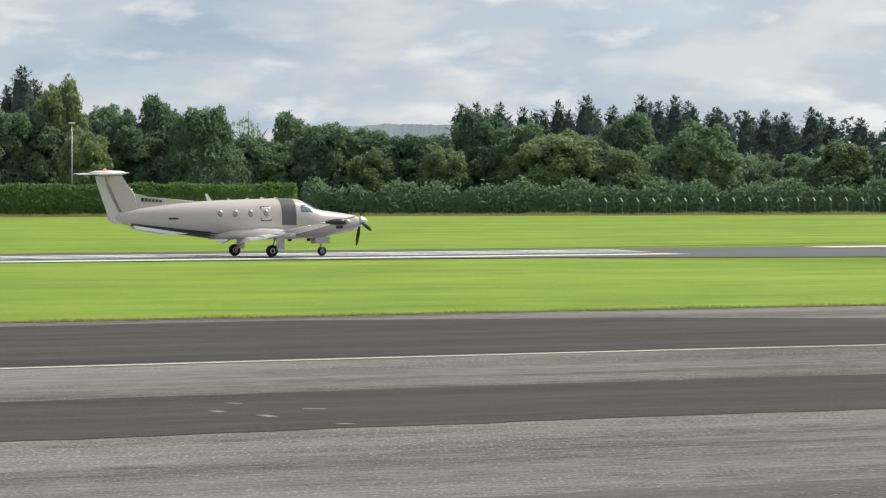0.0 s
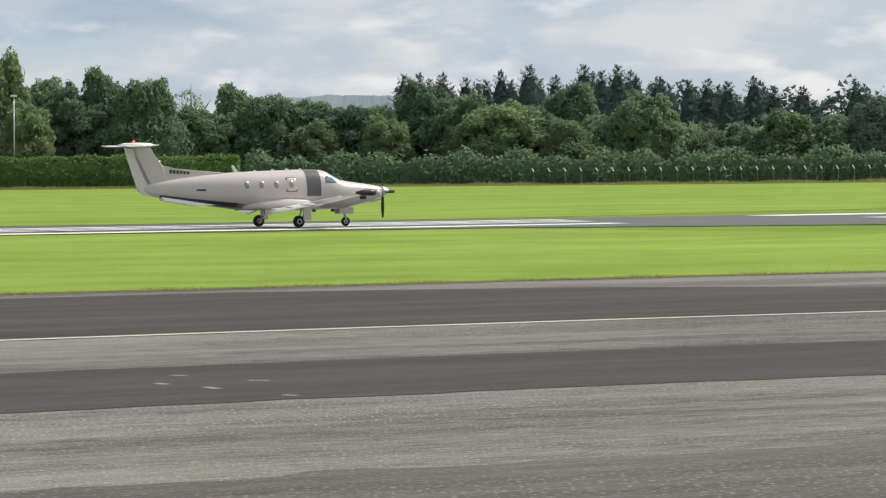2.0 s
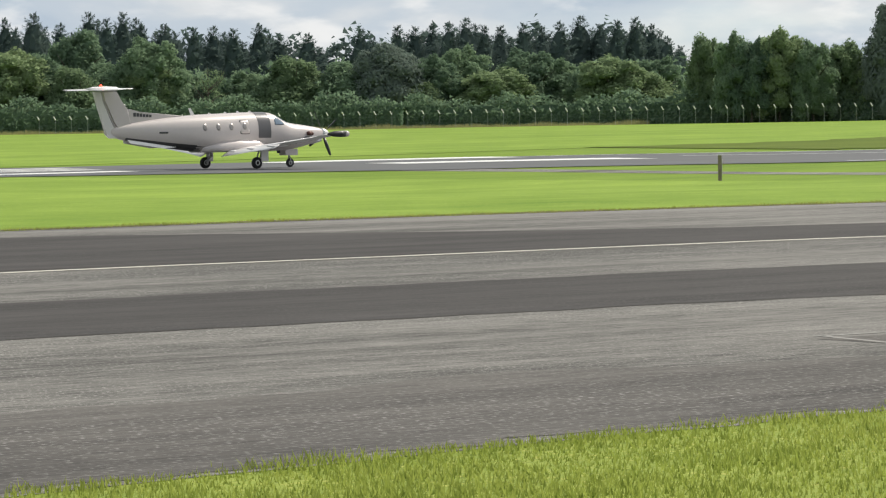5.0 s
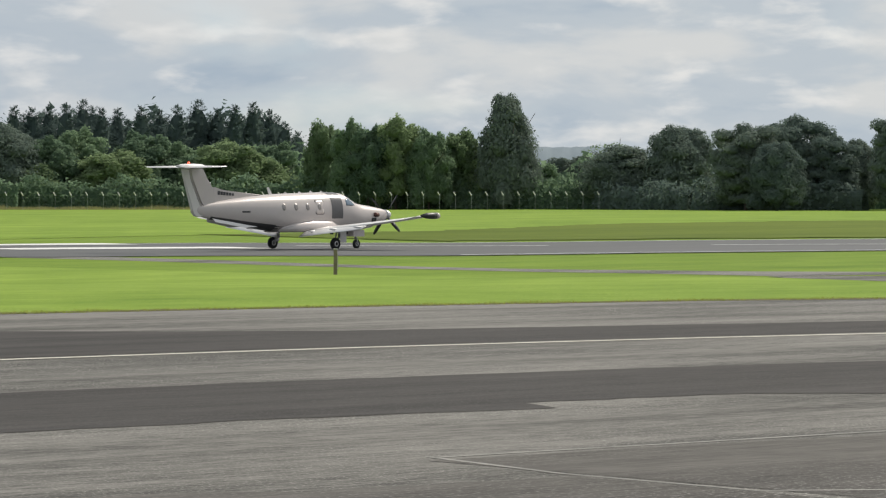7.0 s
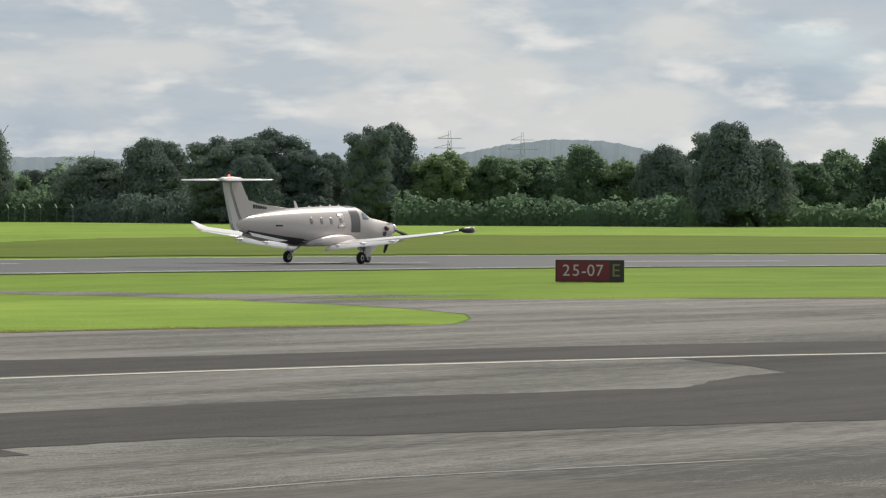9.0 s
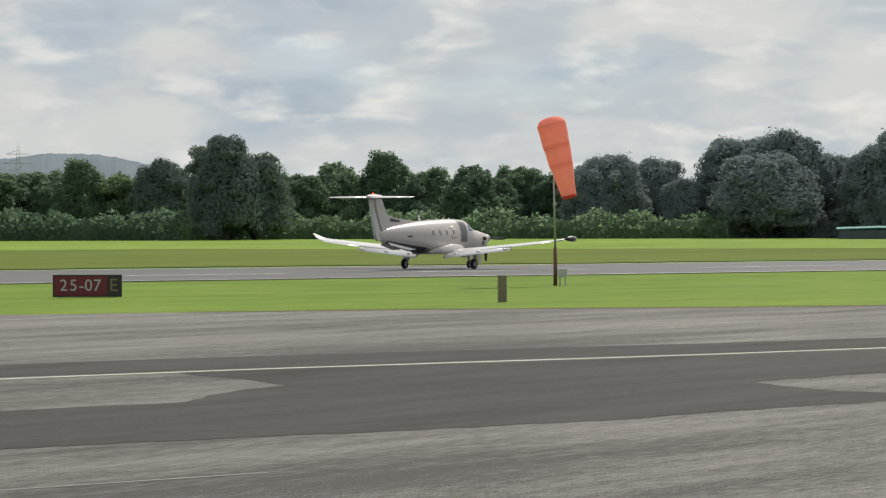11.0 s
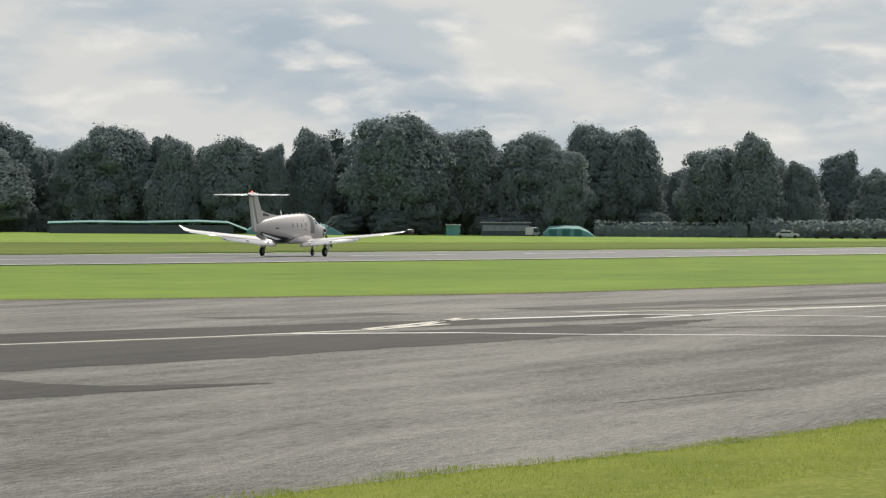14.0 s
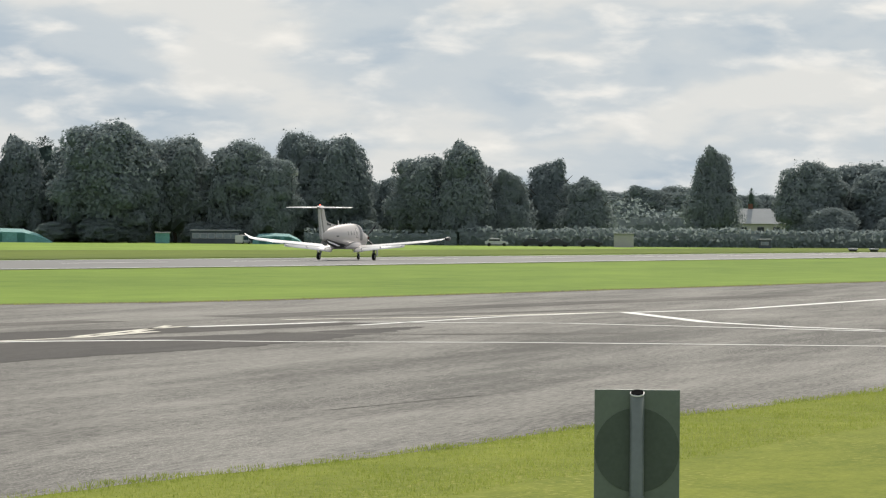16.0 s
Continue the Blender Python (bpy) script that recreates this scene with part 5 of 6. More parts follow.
RED = plain("sign_red", (0.15, 0.012, 0.022), 0.45, 0, 0.06, 2)
BLACK = plain("sign_black", (0.025, 0.022, 0.022), 0.5, 0, 0.1, 3)
SIGNWHITE = plain("sign_white", (0.7, 0.68, 0.67), 0.5, 0, 0.05)
SIGNDULL = plain("dulled_white_figures", (0.48, 0.46, 0.46), 0.5, 0, 0.08)
SIGNYELLOW = plain("sign_yellow", (0.22, 0.16, 0.08), 0.5, 0, 0.05)
WOOD = plain("weathered_wood", (0.20, 0.17, 0.12), 0.9, 0, 0.3, 4, 0.4)
GALV = plain("galvanised_steel", (0.42, 0.43, 0.42), 0.5, 0.6, 0.12, 5)
CONCRETE = plain("concrete", (0.50, 0.49, 0.46), 0.85, 0, 0.12, 3, 0.3)
RUSTPOLE = plain("rusty_steel", (0.16, 0.085, 0.05), 0.8, 0.2, 0.35, 4, 0.3)
UPRIGHT_FACE = Matrix.Rotation(math.pi / 2, 4, "X")

sign = thing("taxiway_sign", "dark red runway holding sign with white figures on the grass", "sign", at=polar(-25.027, 135.76, -0.01))
part("cabinet", box(-1.27, 1.27, 0.0, 0.28, 0.02, 0.84, 0.02), BLACK, sign)
part("red_face", box(-1.22, 0.72, -0.012, 0.0, 0.07, 0.79), RED, sign, "dark red sign face")
part("black_face", box(0.724, 1.22, -0.012, 0.0, 0.07, 0.79), BLACK, sign, "black sign face")
for ch, x in zip("25-07", (-0.87, -0.51, -0.22, 0.04, 0.36)):
    text_mesh("figure", ch, 0.60, SIGNDULL, sign, Matrix.Translation((x, -0.02, 0.43)) @ UPRIGHT_FACE, "white sign figure")
text_mesh("letter", "E", 0.66, SIGNYELLOW, sign, Matrix.Translation((0.96, -0.02, 0.43)) @ UPRIGHT_FACE, "dull yellow letter")
for x in (-1.0, -0.35, 0.35, 1.0):
    part("foot", box(x - 0.05, x + 0.05, 0.08, 0.2, -0.01, 0.03), GALV, sign)

post = thing("marker_post", "weathered wooden marker post standing in mown grass", "post", at=polar(-12.871, 126.02, -0.02))
part("shaft", box(-0.065, 0.065, -0.065, 0.065, -0.1, 0.88, 0.012), WOOD, post)
part("cap", box(-0.075, 0.075, -0.075, 0.075, 0.88, 0.91, 0.006), CONCRETE, post, "pale cap")
part("reflector", box(0.067, 0.085, -0.05, 0.05, 0.2, 0.75), CONCRETE, post, "pale side strip")

board = thing("marker_board", "grey-brown wooden marker board standing in the grass", "post", at=polar(-31.480, 125.31, -0.02, 28))
part("panel", box(-0.15, 0.15, -0.05, 0.05, -0.1, 0.93, 0.015), WOOD, board)
part("edge_strip", box(0.152, 0.165, -0.045, 0.045, 0.0, 0.9), CONCRETE, board, "pale edge strip")

# windsock
ORANGE = plain("windsock_fabric", (1.0, 0.46, 0.38), 0.8, 0, 0.06, 2, 0.2)
thin = ORANGE.node_tree.nodes.new("ShaderNodeBsdfTranslucent")
thin.inputs["Color"].default_value = (1.0, 0.50, 0.42, 1)
blend = ORANGE.node_tree.nodes.new("ShaderNodeMixShader")
blend.inputs[0].default_value = 0.55
ORANGE.node_tree.links.new(ORANGE.node_tree.nodes["Principled BSDF"].outputs[0], blend.inputs[1])
ORANGE.node_tree.links.new(thin.outputs[0], blend.inputs[2])
ORANGE.node_tree.links.new(blend.outputs[0], ORANGE.node_tree.nodes["Material Output"].inputs["Surface"])
ORANGE_DARK = plain("windsock_tail_fabric", (0.60, 0.05, 0.03), 0.8, 0, 0.08, 2)
mast = thing("windsock_mast", "slim steel windsock mast on a thicker rusty base tube", "mast", at=polar(-32.311, 156.29, -0.02))
part("base_tube", tube((0, 0, -0.05), (0, 0, 1.62), 0.085, 0.08, 14), RUSTPOLE, mast, "rusty brown base tube", True)
part("pole", tube((0, 0, 1.6), (-0.08, 0, 5.6), 0.05, 0.035, 12), GALV, mast, smooth=True)
part("clamp", tube((-0.02, 0, 3.42), (-0.02, 0, 3.56), 0.075, 0.075, 12), CONCRETE, mast, "pale clamp")
part("swivel", add_tube(tube((-0.08, 0, 5.55), (-0.08, 0, 5.95), 0.05, 0.05, 12), (-0.08, 0, 5.8), (-0.05, -0.3, 6.3), 0.02, 0.02), DARKMETAL, mast)

cabinet = thing("equipment_box", "small pale grey metal equipment box on two legs", "box", at=polar(-32.311 - 0.11, 156.29, -0.02))
part("housing", box(-0.2, 0.2, -0.12, 0.12, 0.36, 0.74, 0.02), CONCRETE, cabinet)
for x in (-0.1, 0.12):
    part("leg", tube((x, 0, -0.05), (x, 0, 0.37), 0.03), GALV, cabinet)


def sock_segment(r0, r1, length, mat, wrinkle):
    """One rigid length of fabric tube that hangs down its own -z from the joint above."""
    rings = []
    for i in range(7):
        z, r = 0.14 - (length + 0.14) * i / 6, r0 + (r1 - r0) * i / 6
        rings.append([((r * (1 + wrinkle * math.sin(5 * k * math.tau / 24 + i))) * math.cos(k * math.tau / 24), r * 0.82 * math.sin(k * math.tau / 24), z) for k in range(24)])
    bm = loft(rings, False)
    return bm


sock = thing("windsock", "bright orange fabric windsock hanging from its mast", "windsock", at=polar(-32.311, 156.29, 0.0))
upper = part("upper_length", sock_segment(0.62, 0.57, 0.86, ORANGE, 0.012), ORANGE, sock, smooth=True)
middle = part("middle_length", sock_segment(0.575, 0.50, 0.86, ORANGE, 0.015), ORANGE, sock, smooth=True)
lower = part("lower_length", sock_segment(0.505, 0.31, 1.33, ORANGE, 0.018), ORANGE, sock, smooth=True)
part("hoop", loft([[(0.62 * math.cos(k * math.tau / 24) * q, 0.82 * 0.62 * math.sin(k * math.tau / 24) * q, z) for k in range(24)] for q, z in ((1.0, 0.14), (0.94, 0.26), (0.78, 0.38), (0.5, 0.47), (0.05, 0.50))]), ORANGE, upper, "rounded mouth of the sock", True)
part("tail_mouth", loft([[(0.32 * math.cos(k * math.tau / 24) * q, 0.27 * math.sin(k * math.tau / 24) * q, z) for k in range(24)] for q, z in ((1.0, -1.27), (0.99, -1.36), (0.75, -1.42), (0.05, -1.44))]), ORANGE_DARK, lower, "dark red open tail end", True)

# back of a small board close to the camera
GREENBOARD = plain("green_board", (0.135, 0.158, 0.145), 0.35, 0.1, 0.15, 3, spec=0.5)
HOLLOW = plain("dark_hollow", (0.012, 0.012, 0.012), 1.0, 0, 0.1, 3, spec=0.0)
DISC = plain("dark_green_disc", (0.066, 0.082, 0.074), 0.4, 0, 0.2, 4)
sb = thing("sign_board", "green square sign seen from behind on a round metal post", "sign", at=polar(-50.392, 24.54, 0.0))
part("panel", box(-0.285, 0.285, -0.006, 0.006, 0.80, 1.72, 0.004), GREENBOARD, sb, "dull green sheet metal panel")
part("disc", loft([[(0.283 * math.cos(k * math.tau / 40), y, 1.315 + 0.283 * math.sin(k * math.tau / 40)) for k in range(40)] for y in (-0.007, -0.011)]), DISC, sb, "dark round stain of the sign's disc")
part("post", tube((0, -0.055, -0.1), (0, -0.055, 1.68), 0.047, 0.047, 20), GREENBOARD, sb, "green painted tube", True)
part("post_rim", loft([[(r * math.cos(k * math.tau / 24), -0.055 + r * math.sin(k * math.tau / 24), z + 0.36 * r * math.sin(k * math.tau / 24)) for k in range(24)] for r, z in ((0.0475, 1.692), (0.050, 1.697), (0.0485, 1.701), (0.043, 1.700))], False), SIGNWHITE, sb, "white rim of the tube", True)
# a closed black disc stands for the shade inside the tube
part("post_hole", loft([[(0.0425 * math.cos(k * math.tau / 20), -0.055 + 0.0425 * math.sin(k * math.tau / 20), z + 0.36 * 0.0425 * math.sin(k * math.tau / 20)) for k in range(20)] for z in (1.690, 1.706)]), HOLLOW, sb, "dark disc for the shade inside the tube")
for z in (0.98,):
    part("bracket", box(-0.052, 0.052, -0.106, -0.012, z, z + 0.03, 0.004), GREENBOARD, sb)

# lamp post behind the hedge
lamp = thing("street_lamp", "tall slim grey lamp post with a small flat head", "lamp", at=polar(5.768, 605, -0.05))
part("pole", tube((0, 0, -0.1), (0, 0, 15.2), 0.14, 0.08, 10), GALV, lamp, smooth=True)
part("head", box(-0.55, 0.55, -0.2, 0.2, 15.2, 15.5, 0.08), SIGNWHITE, lamp, "pale lamp head")

# wire fence on cranked concrete posts
fence = thing("perimeter_fence", "wire fence on pale cranked concrete posts before the hedge", "fence")
fence_post = None
FN = 60
last = None
for k in range(FN):
    az = -2.3 + (-16.98 + 2.3) * k / (FN - 1)
    d = 578 - 14 * k / (FN - 1)
    m = polar(az, d)
    if fence_post is None:
        fence_post = part("fence_post", box(-0.018, 0.018, -0.018, 0.018, -0.1, 2.3), GALV, fence)
        fence_post.matrix_basis = m
        # sun caught by the arms is put into their white colour
        crank = part("crank", tube((0, 0, 2.26), (-0.30, -0.1, 2.80), 0.10, 0.08, 6), SIGNWHITE, fence_post, "cranked arm with the caught sun in its white")
    else:
        ob = new("fence_post", fence_post.data)
        ob.parent, ob.matrix_basis = fence, m
        arm = new("crank", crank.data)
        arm.parent = ob
    if last is not None:
        p, q = last.translation, m.translation
        bm = bmesh.new()
        for z in (0.5, 0.95, 1.4, 1.85, 2.28):
            add_tube(bm, (p.x, p.y, p.z + z), (q.x, q.y, q.z + z), 0.002, 0.002, 4)
        tagged(part("wire_run", bm, GALV, fence), kind="stuff")
    last = m


# ---- far side of the field ----
TEAL = plain("teal_netting", (0.11, 0.27, 0.265), 0.8, 0, 0.35, 0.45, 0.3)
SHED = plain("grey_cladding", (0.07, 0.085, 0.10), 0.7, 0, 0.2, 0.7)
PALEWALL = plain("pale_plaster", (0.42, 0.41, 0.38), 0.85, 0, 0.1, 0.5)
ROOF = plain("grey_slate", (0.33, 0.34, 0.35), 0.7, 0, 0.12, 0.7)
DARKWIN = plain("dark_window", (0.03, 0.035, 0.045), 0.15, 0, 0.1, 1)
# darker copy of the teal, with the tent openings' shade in its colour
TEALDARK = plain("shaded_teal_cloth", (0.04, 0.15, 0.145), 0.8, 0, 0.3, 0.8)
CARPAINT = plain("dark_car_paint", (0.03, 0.034, 0.042), 0.2, 0.3, 0.1, 1)
CARPALE = plain("pale_car_paint", (0.5, 0.5, 0.5), 0.25, 0.1, 0.05, 1)
# cabin panes: the reflection is put into a pale base colour
PALEPANE = plain("pale_reflecting_pane", (0.22, 0.25, 0.28), 0.2, 0, 0.3, 1.5)
BRICKRED = plain("brick_red", (0.16, 0.07, 0.05), 0.9, 0, 0.2, 3)


def net_shed(name, az0, az1, d, h0, h1, roof, label):
    """A long low shelter: cladding below, netting over a shallow ridge with a sloping end."""
    half = radians(abs(az1 - az0)) * d / 2
    s = thing(name, label, "shed", at=polar((az0 + az1) / 2, d, -0.03))
    part("cladding", box(-half, half * 0.86, -2.4, 2.4, 0, h0, 0.05), SHED, s, "dark grey cladding")
    for k in range(1, 9):
        x = -half + 1.86 * half * k / 9
        part("upright", box(x - 0.08, x + 0.08, -2.46, -2.40, 0, h0), SHED, s)
    rings = []
    for x, up in ((-half - 0.3, 0.55), (-half * 0.6, 0.8), (-half * 0.1, 0.72), (half * 0.5, 1.0), (half * 0.8, 0.8), (half, -h0 * 0.55)):
        zt = h0 + up * (h1 - h0)
        rings.append([(x, -2.7, zt - (h1 - h0) * 0.32), (x, -1.2, zt - 0.06), (x, 0, zt), (x, 1.2, zt - 0.06), (x, 2.7, zt - (h1 - h0) * 0.32), (x, 2.6, zt - (h1 - h0) * 0.32 - 0.12), (x, 0, zt - 0.14), (x, -2.6, zt - (h1 - h0) * 0.32 - 0.12)])
    part("netting", loft(rings), roof, s, "taut teal netting")
    return s


def tent(az, d, w, h, label):
    s = thing("tent", label, "tent", at=polar(az, d, -0.03))
    rings = []
    for x, k in ((-w / 2, 0.35), (-w * 0.38, 0.92), (-w * 0.1, 1.0), (w * 0.2, 0.95), (w * 0.36, 0.6), (w / 2, 0.08)):
        rings.append([(x, -2.2, 0), (x, -2.0, h * k * 0.75), (x, 0, h * k), (x, 2.0, h * k * 0.75), (x, 2.2, 0)])
    part("cover", loft(rings), TEAL, s, "teal cover")
    for x in (-w * 0.3, -w * 0.05, w * 0.18):
        part("flap", box(x - 0.5, x + 0.5, -2.2, -2.12, 0.1, h * 0.66), TEALDARK, s, "dark tent opening")
    return s


def cabin(az, d, w, h, mat, label, windows=4, category="hut"):
    s = thing("cabin", label, category, at=polar(az, d, -0.03))
    part("wall", box(-w / 2, w / 2, -1.5, 1.5, 0, h, 0.03), mat, s)
    part("roof", box(-w / 2 - 0.12, w / 2 + 0.12, -1.65, 1.65, h, h + 0.16, 0.03), ROOF, s, "thin flat roof")
    for k in range(windows):
        x = -w / 2 + w * (k + 0.7) / (windows + 0.4)
        fr = part("window", box(x - 0.5, x + 0.5, -1.54, -1.5, h * 0.4, h * 0.82), ROOF, s, "grey framed window")
        part("pane", box(x - 0.42, x + 0.42, -1.56, -1.54, h * 0.45, h * 0.78), PALEPANE, fr)
    return s


def car(az, d, mat, label, turn=0.0, van=False):
    size = 0.6 if van else 0.74
    c = thing("car", label, "van" if van else "car", at=polar(az, d, -0.03, turn))
    L2, H = (2.5, 2.1) if van else (2.1, 1.45)
    prof = [(-L2, 0.35), (-L2, 0.85), (-L2 + 0.1, H * 0.95), (L2 - 1.5, H), (L2 - 0.9, 1.05), (L2, 0.85), (L2, 0.35)] if van else [(-L2, 0.35), (-L2 + 0.02, 0.85), (-L2 + 0.35, 0.95), (-L2 + 0.95, H), (L2 - 1.75, H), (L2 - 1.05, 0.95), (L2, 0.78), (L2, 0.35)]
    rings = [[(x, y, 0.35 + (z - 0.35) * k) for x, z in prof] for y, k in ((-0.86, 0.9), (-0.82, 0.98), (-0.6, 1.0), (0.6, 1.0), (0.82, 0.98), (0.86, 0.9))]
    part("body", loft(rings), mat, c)
    part("side_glass", box(-L2 + 0.7, L2 - 1.5, -0.88, -0.84, 0.95, H * 0.86), DARKWIN, c, "dark side windows")
    for x in (-L2 + 0.75, L2 - 0.75):
        for y in (-0.8, 0.8):
            part("wheel", tube((x, y - 0.1, 0.32), (x, y + 0.1, 0.32), 0.32, 0.32, 14), RUBBER, c)
    c.scale = (size, size, size)
    return c


net_shed("net_shelter", -36.714, -39.770, 500, 1.25, 1.95, TEAL, "long low shelter under teal netting")
tent(-40.519, 498, 13.1, 1.95, "low teal tent at the field edge")
tent(-44.781, 497, 7.0, 1.5, "teal covered stack beside the cabins")
cabin(-43.80, 503, 6.8, 1.75, SHED, "long grey site cabin with windows", 6)
cabin(-42.978, 498, 1.9, 1.4, TEAL, "small teal sided hut beside the cabins", 0)
car(-44.226, 496, CARPALE, "white van parked beside the cabins", 68, True)
car(-48.754, 487, CARPAINT, "dark rounded car parked at the field edge", 8)
car(-49.132, 487, CARPAINT, "dark car with a bright roof parked in a row", 8)
car(-49.644, 487, CARPAINT, "dark blue car parked in a row", 8)
car(-48.182, 489, CARPALE, "pale car partly behind the hedge", 0)
cabin(-50.164, 486, 2.6, 1.75, PALEWALL, "pale box container beside the cars", 0, "container")
cabin(-52.353, 482, 1.6, 1.1, SHED, "small open shelter with a white roof", 1, "shelter")
cabin(-53.716, 430, 0.9, 0.25, BLACK, "low dark box in the grass", 0, "box")
cabin(-54.040, 430, 0.9, 0.25, BLACK, "low dark box in the grass", 0, "box")

house = thing("house", "pale house with a grey hipped roof and chimney", "house", at=polar(-52.267, 560, -0.03))
part("wall", box(-3.9, 3.9, -3, 3, 0, 3.3, 0.03), PALEWALL, house)
part("roof", loft([[(-4.2, -3.3, 3.3), (4.2, -3.3, 3.3), (4.2, 3.3, 3.3), (-4.2, 3.3, 3.3)], [(-3.4, -0.3, 5.6), (1.6, -0.3, 5.6), (1.6, 0.3, 5.6), (-3.4, 0.3, 5.6)]]), ROOF, house, "pale grey slate roof")
part("chimney", box(-1.7, -1.0, -0.4, 0.4, 4.6, 6.3), BRICKRED, house, "dark brick chimney")
for x in (-2.4, 0.2, 2.6):
    part("window", box(x - 0.5, x + 0.5, -3.06, -3.0, 1.5, 2.8), DARKWIN, house)
field_mast = thing("light_mast", "slim pale mast with a cluster of lamps", "mast", at=polar(-45.000, 508, -0.05))
part("pole", tube((0, 0, -0.1), (0, 0, 9.8), 0.11, 0.07, 8), GALV, field_mast)
for x in (-0.5, 0.0, 0.5):
    part("lamp_head", box(x - 0.2, x + 0.2, -0.15, 0.15, 9.5, 10.2, 0.04), SIGNWHITE, field_mast, "pale lamp head")



def pylon(az, d, h):
    p = thing("power_pylon", "grey lattice power pylon far beyond the trees", "pylon", at=polar(az, d, 0))
    w = h * 0.09
    for sx in (-1, 1):
        for sy in (-1, 1):
            part("leg", tube((sx * w, sy * w, 0), (sx * w * 0.12, sy * w * 0.12, h), 0.2, 0.14, 4), GALV, p)
    for k in range(7):
        z0, z1 = h * k / 8, h * (k + 1) / 8
        a, b = w * (1 - 0.88 * k / 8), w * (1 - 0.88 * (k + 1) / 8)
        part("brace", add_tube(tube((-a, -a, z0), (b, -b, z1), 0.12, 0.12, 4), (a, -a, z0), (-b, -b, z1), 0.12, 0.12, 4), GALV, p)
    for k, (z, r) in enumerate(((0.66, 0.26), (0.78, 0.2), (0.9, 0.15))):
        part("cross_arm", add_tube(tube((-h * r, 0, h * z), (h * r, 0, h * z), 0.16, 0.16, 4), (-h * r, 0, h * z), (0, 0, h * (z + 0.05)), 0.12, 0.12, 4), GALV, p)


pylon(-22.829, 1900, 41.2)
pylon(-23.966, 2100, 44.5)

# distant hills, their blue haze put into the colour
HILLS = layered("hazed_hills", (0.17, 0.21, 0.24), (0.25, 0.29, 0.315), [(0.004, 0.4), (0.03, 0.6)], 1.0, 0.0, spec=0.0)


def hill(az0, az1, d, tops, label):
    n = 420
    verts, faces = [], []
    for i in range(n + 1):
        u = i / n
        az = az0 + (az1 - az0) * u
        top = float(np.interp(u, np.linspace(0, 1, len(tops)), tops)) + 0.8 * noise.noise((az * 5, d * 0.01, 0)) + 0.5 * noise.noise((az * 14, 1, 0)) + 0.35 * noise.noise((az * 37, 2, 0))
        for dd, z in ((d - 60, -1), (d, top), (d + 300, -1)):
            verts.append((-math.sin(radians(az)) * dd, math.cos(radians(az)) * dd, z))
    for i in range(n):
        for j in (0, 1):
            k = 3 * i + j
            faces.append((k, k + 1, k + 4, k + 3))
    return tagged(link("hill", verts, faces, HILLS, smooth=True), label, "hill", kind="structure")


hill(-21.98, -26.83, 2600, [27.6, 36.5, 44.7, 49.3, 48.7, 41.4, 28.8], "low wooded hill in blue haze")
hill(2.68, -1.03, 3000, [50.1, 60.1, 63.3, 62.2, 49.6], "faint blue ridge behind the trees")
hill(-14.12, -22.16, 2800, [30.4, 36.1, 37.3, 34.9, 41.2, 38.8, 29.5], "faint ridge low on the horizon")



# ---- long grass by the tarmac edges ----
def blades(name, a0, a1, lo, hi, count, height, seed, label, clump=1):
    """Single blades, or clumps of so many blades round one root."""
    rng = np.random.default_rng(seed)
    a = rng.uniform(a0, a1, count)
    u = rng.uniform(0, 1, count)
    verts = np.empty((count * 3, 3))
    for k in range(count):
        root = k - k % clump
        l, h = lo(a[root]), hi(a[root])
        x, y = plan(a[root], l + (h - l) * u[root])
        if clump > 1:
            x, y = x + rng.normal() * 0.07, y + rng.normal() * 0.07
        e = elev(x, y)
        g = 0.55 + 0.9 * max(0, noise.noise((x * 0.9, y * 0.9, seed)) + 0.35)
        ht = height * g * rng.uniform(0.5, 1.25)
        an, wd = rng.uniform(0, 6.28), 0.005 + 0.006 * rng.uniform()
        dx, dy = math.cos(an) * wd, math.sin(an) * wd
        lx, ly = rng.normal(0, 0.45, 2) * ht
        verts[3 * k:3 * k + 3] = ((x - dx, y - dy, e - 0.02), (x + dx, y + dy, e - 0.02), (x + lx, y + ly, e + ht))
    faces = np.arange(count * 3).reshape(count, 3)
    return tagged(link(name, verts, faces, BLADE), label, "grass", kind="stuff")


blades("grass_blades", 6, 32, lambda a: near_edge(a) - 5.5, lambda a: near_edge(a) + 0.12, 80000, 0.045, 1, "long bright grass blades beside the taxiway")
blades("grass_blades", 32, 110, lambda a: near_edge(a) - 3.5, lambda a: near_edge(a) + 0.15, 60000, 0.035, 2, "long grass blades along the tarmac edge")
blades("grass_lip", -20, 80, lambda a: far_edge(a) - 0.02, lambda a: far_edge(a) + 0.8, 22000, 0.055, 3, "ragged grass lip along the taxiway")
blades("grass_lip", 105, 260, lambda a: far_edge(a) - 0.02, lambda a: far_edge(a) + 0.8, 9000, 0.06, 4, "ragged grass lip along the apron")
blades("grass_tuft", 6, 90, lambda a: near_edge(a) - 0.25, lambda a: near_edge(a) + 0.32, 9000, 0.05, 7, "ragged tufts growing over the tarmac edge", clump=9)
strip("coarse_verge", 36, 160, lambda a: near_edge(a) - 26, lambda a: near_edge(a) + 0.5, -0.0025, COARSE, ground, "coarse olive grass beside the apron", step=0.8, dip=0.012, rag=0.1)
strip("near_verge", -40, 37, lambda a: near_edge(a) - 7.5, lambda a: near_edge(a) + 0.5, -0.003, VERGE, ground, "grass verge flush with the tarmac", step=0.8, dip=0.015)
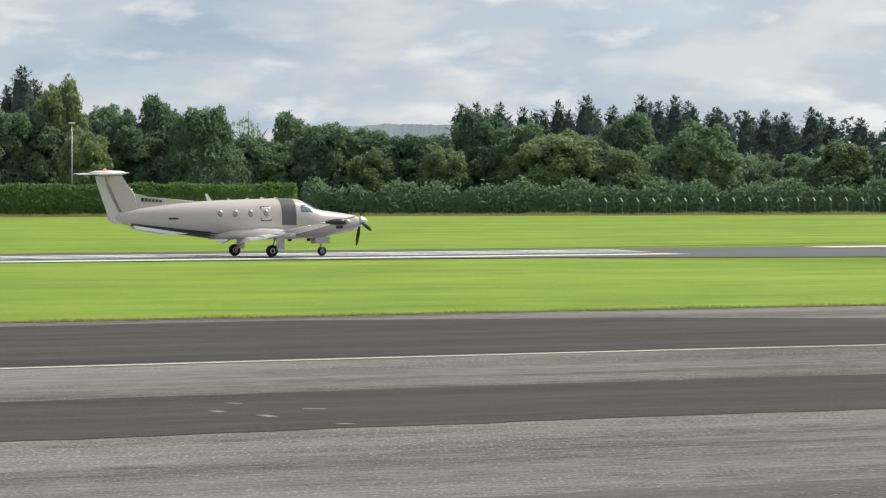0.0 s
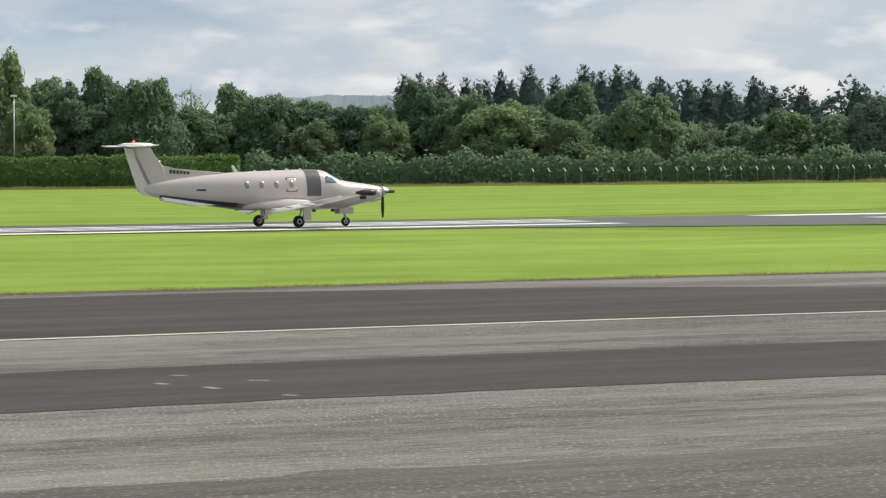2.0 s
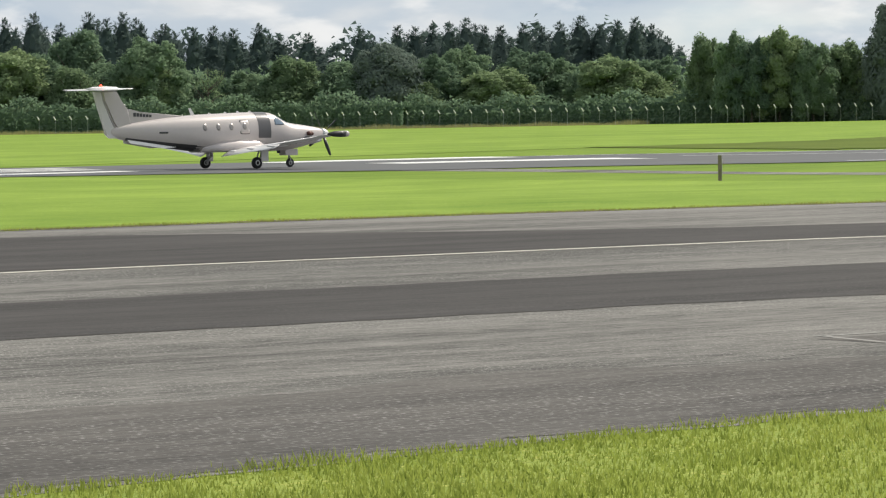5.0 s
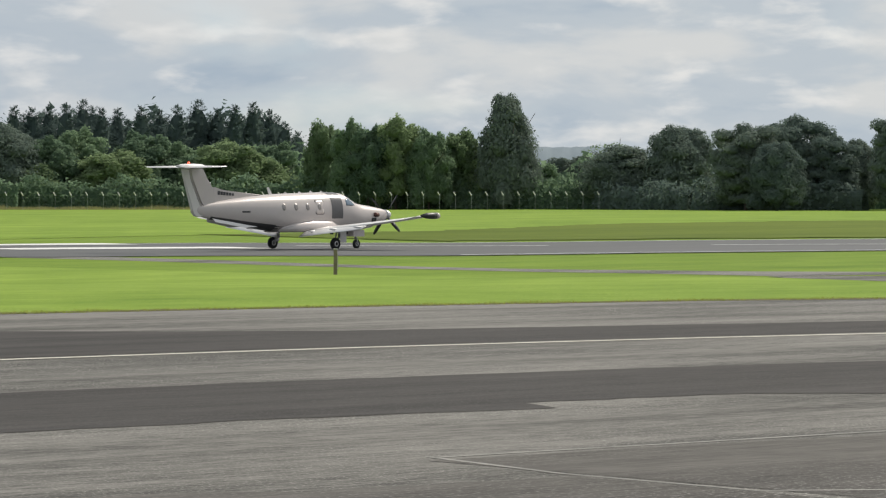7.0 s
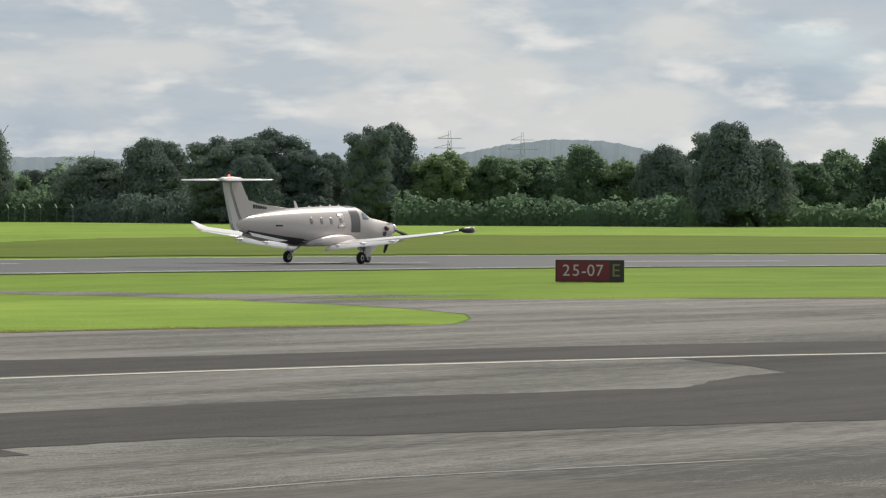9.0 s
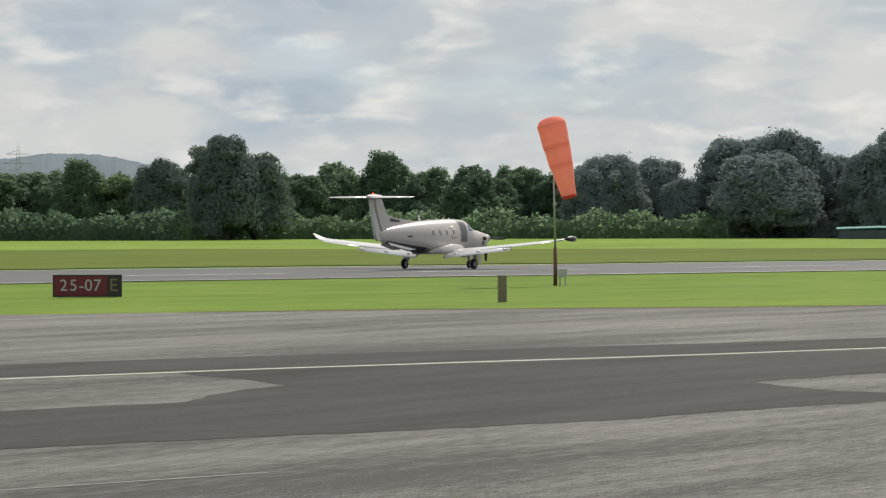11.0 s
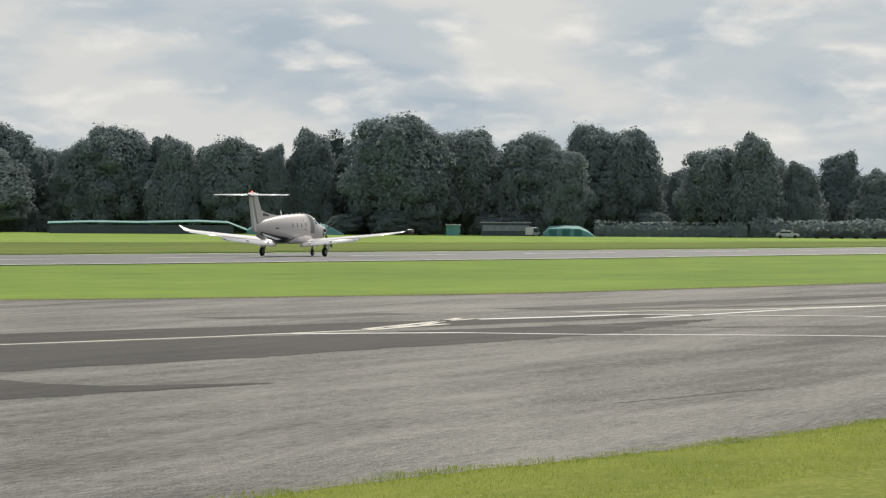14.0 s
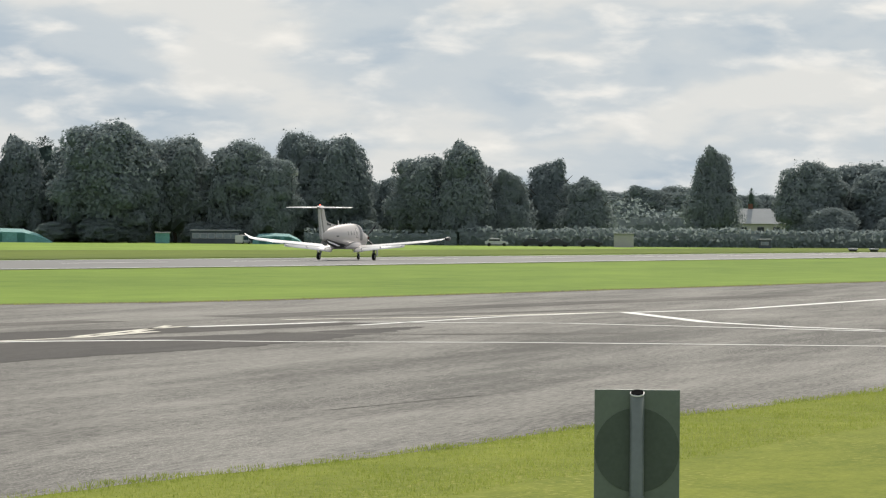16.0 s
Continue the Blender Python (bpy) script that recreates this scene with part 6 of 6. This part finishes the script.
strip("mown_strip", -110, 97, lambda a: far_edge(a) + 0.1, lambda a: float(np.interp(a, [-110, 50, 75, 82, 90, 97], [132, 132, 128.5, 118, 103, 89])), -0.004, GRASS_LIT, ground, "lighter mown grass between taxiway and runway, backlight in its colour", step=1.0, cols=16)
strip("earth_edge", -60, 79, lambda a: far_edge(a) + 0.02, lambda a: far_edge(a) + 0.75, 0.006, EARTH, ground, "bare brown earth edge", step=0.3, rag=0.3)
strip("apron_earth_edge", 112, 330, lambda a: far_edge(a) + 0.02, lambda a: far_edge(a) + 1.0, 0.006, EARTH, ground, "bare brown earth edge", step=0.6, rag=0.15)
OLIVE_A = [-420, 40, 90, 125, 185, 250, 310, 360, 420, 500, 900]
OLIVE_P = [153.9, 154.0, 154.5, 164, 192, 236, 262, 262, 215, 190, 180]
strip("far_mown_grass", -420, 620, lambda a: float(np.interp(a, OLIVE_A, OLIVE_P)) - 7 * min(1, max(0, (a - 150) / 60)), 470, 0.008, GRASS_LIT, ground, "lighter mown grass beyond the runway, backlight in its colour", step=3, cols=6)
strip("rough_grass", 150, 900, lambda a: float(np.interp(a, RWY_A, RWY_FAR)) + 4.0, lambda a: float(np.interp(a, OLIVE_A, OLIVE_P)), 0.03, DRYGRASS, ground, "duller unmown grass beyond the runway", step=3, cols=3, rag=2.5)


# tall dry grass at the foot of the hedges
STRAW = foliage("dry_straw", (0.20, 0.20, 0.09), (0.36, 0.33, 0.17), 0.5)
rng = np.random.default_rng(21)
verts = []
for k in range(14000):
    u = rng.uniform()
    az = 8.18 + (-11.79 - 8.18) * u
    d = 595 - 10 * u - abs(rng.normal()) * 2.2
    x, y = -math.sin(radians(az)) * d, math.cos(radians(az)) * d
    ht = rng.uniform(0.25, 0.7) * (0.6 + 0.8 * max(0, noise.noise((x * 0.2, y * 0.2, 4)) + 0.4))
    e = elev(x, y)
    verts += [(x - 0.05, y, e - 0.03), (x + 0.05, y, e - 0.03), (x + rng.normal() * 0.12, y + rng.normal() * 0.12, e + ht)]
tagged(link("dry_verge", verts, np.arange(len(verts)).reshape(-1, 3).tolist(), STRAW), "pale dry uncut grass along the hedge foot", "grass", kind="stuff")


def motions():
    track = [
        (0.0, -9.17, 177.12, 27.20),
        (0.5, -9.00, 176.63, 27.43),
        (1.0, -8.35, 177.92, 27.65),
        (1.5, -7.17, 178.79, 27.88),
        (2.0, -5.26, 178.76, 28.10),
        (2.5, -2.79, 180.92, 28.47),
        (3.0, 0.24, 182.05, 28.83),
        (3.5, 3.73, 182.05, 29.20),
        (5.8, 25.89, 183.34, 31.10),
        (6.0, 28.35, 183.79, 31.24),
        (6.5, 33.15, 179.58, 31.60),
        (7.0, 38.63, 176.05, 32.10),
        (7.5, 45.25, 176.00, 32.60),
        (8.0, 49.18, 166.35, 33.00),
        (8.5, 55.84, 165.54, 33.40),
        (9.0, 63.58, 166.66, 33.40),
        (9.2, 67.15, 167.98, 33.40),
        (11.3, 106.27, 177.61, 31.30),
        (11.5, 106.56, 172.25, 31.07),
        (12.0, 115.22, 173.02, 30.50),
        (12.5, 124.23, 174.10, 30.00),
        (13.0, 134.73, 176.97, 29.50),
        (13.5, 145.84, 180.54, 29.35),
        (14.0, 157.27, 184.21, 29.20),
        (14.5, 168.55, 187.49, 29.20),
        (15.0, 179.70, 190.67, 29.20),
        (15.5, 190.44, 192.76, 29.20),
        (16.0, 201.94, 196.12, 29.20),
    ]
    walk(aircraft, [(t, pose(x, y, elev(x, y) + 0.03, 0, 0, turn)) for t, x, y, turn in track])
    # the propeller turns about its own axis at the nose
    walk(propeller, [(k * 0.1, Matrix.Translation((5.82, 0, 1.73)) @ Matrix.Rotation(radians(20 + 62 * k), 4, "X")) for k in range(161)])
    # the sock swings slowly; its lower length bends at the joint
    swing = [(0.0, 12, 14), (11.3, 14, 14), (11.8, 15, 13), (12.3, 18, 3), (12.6, 21, -5), (14.0, 17, 4), (16.0, 13, 12)]
    chain = {upper: [], middle: [], lower: []}
    for t, a, b in swing:
        x, z = -0.12, 6.66
        for ob, ang in ((upper, a), (middle, (a + b) / 2), (lower, b)):
            chain[ob].append((t, Matrix.Translation((x, -0.35, z)) @ pose(0, 0, 0, 0, -ang, 0)))
            x, z = x + 0.82 * math.sin(radians(ang)), z - 0.82 * math.cos(radians(ang))
    for ob, rows in chain.items():
        walk(ob, rows)


motions()
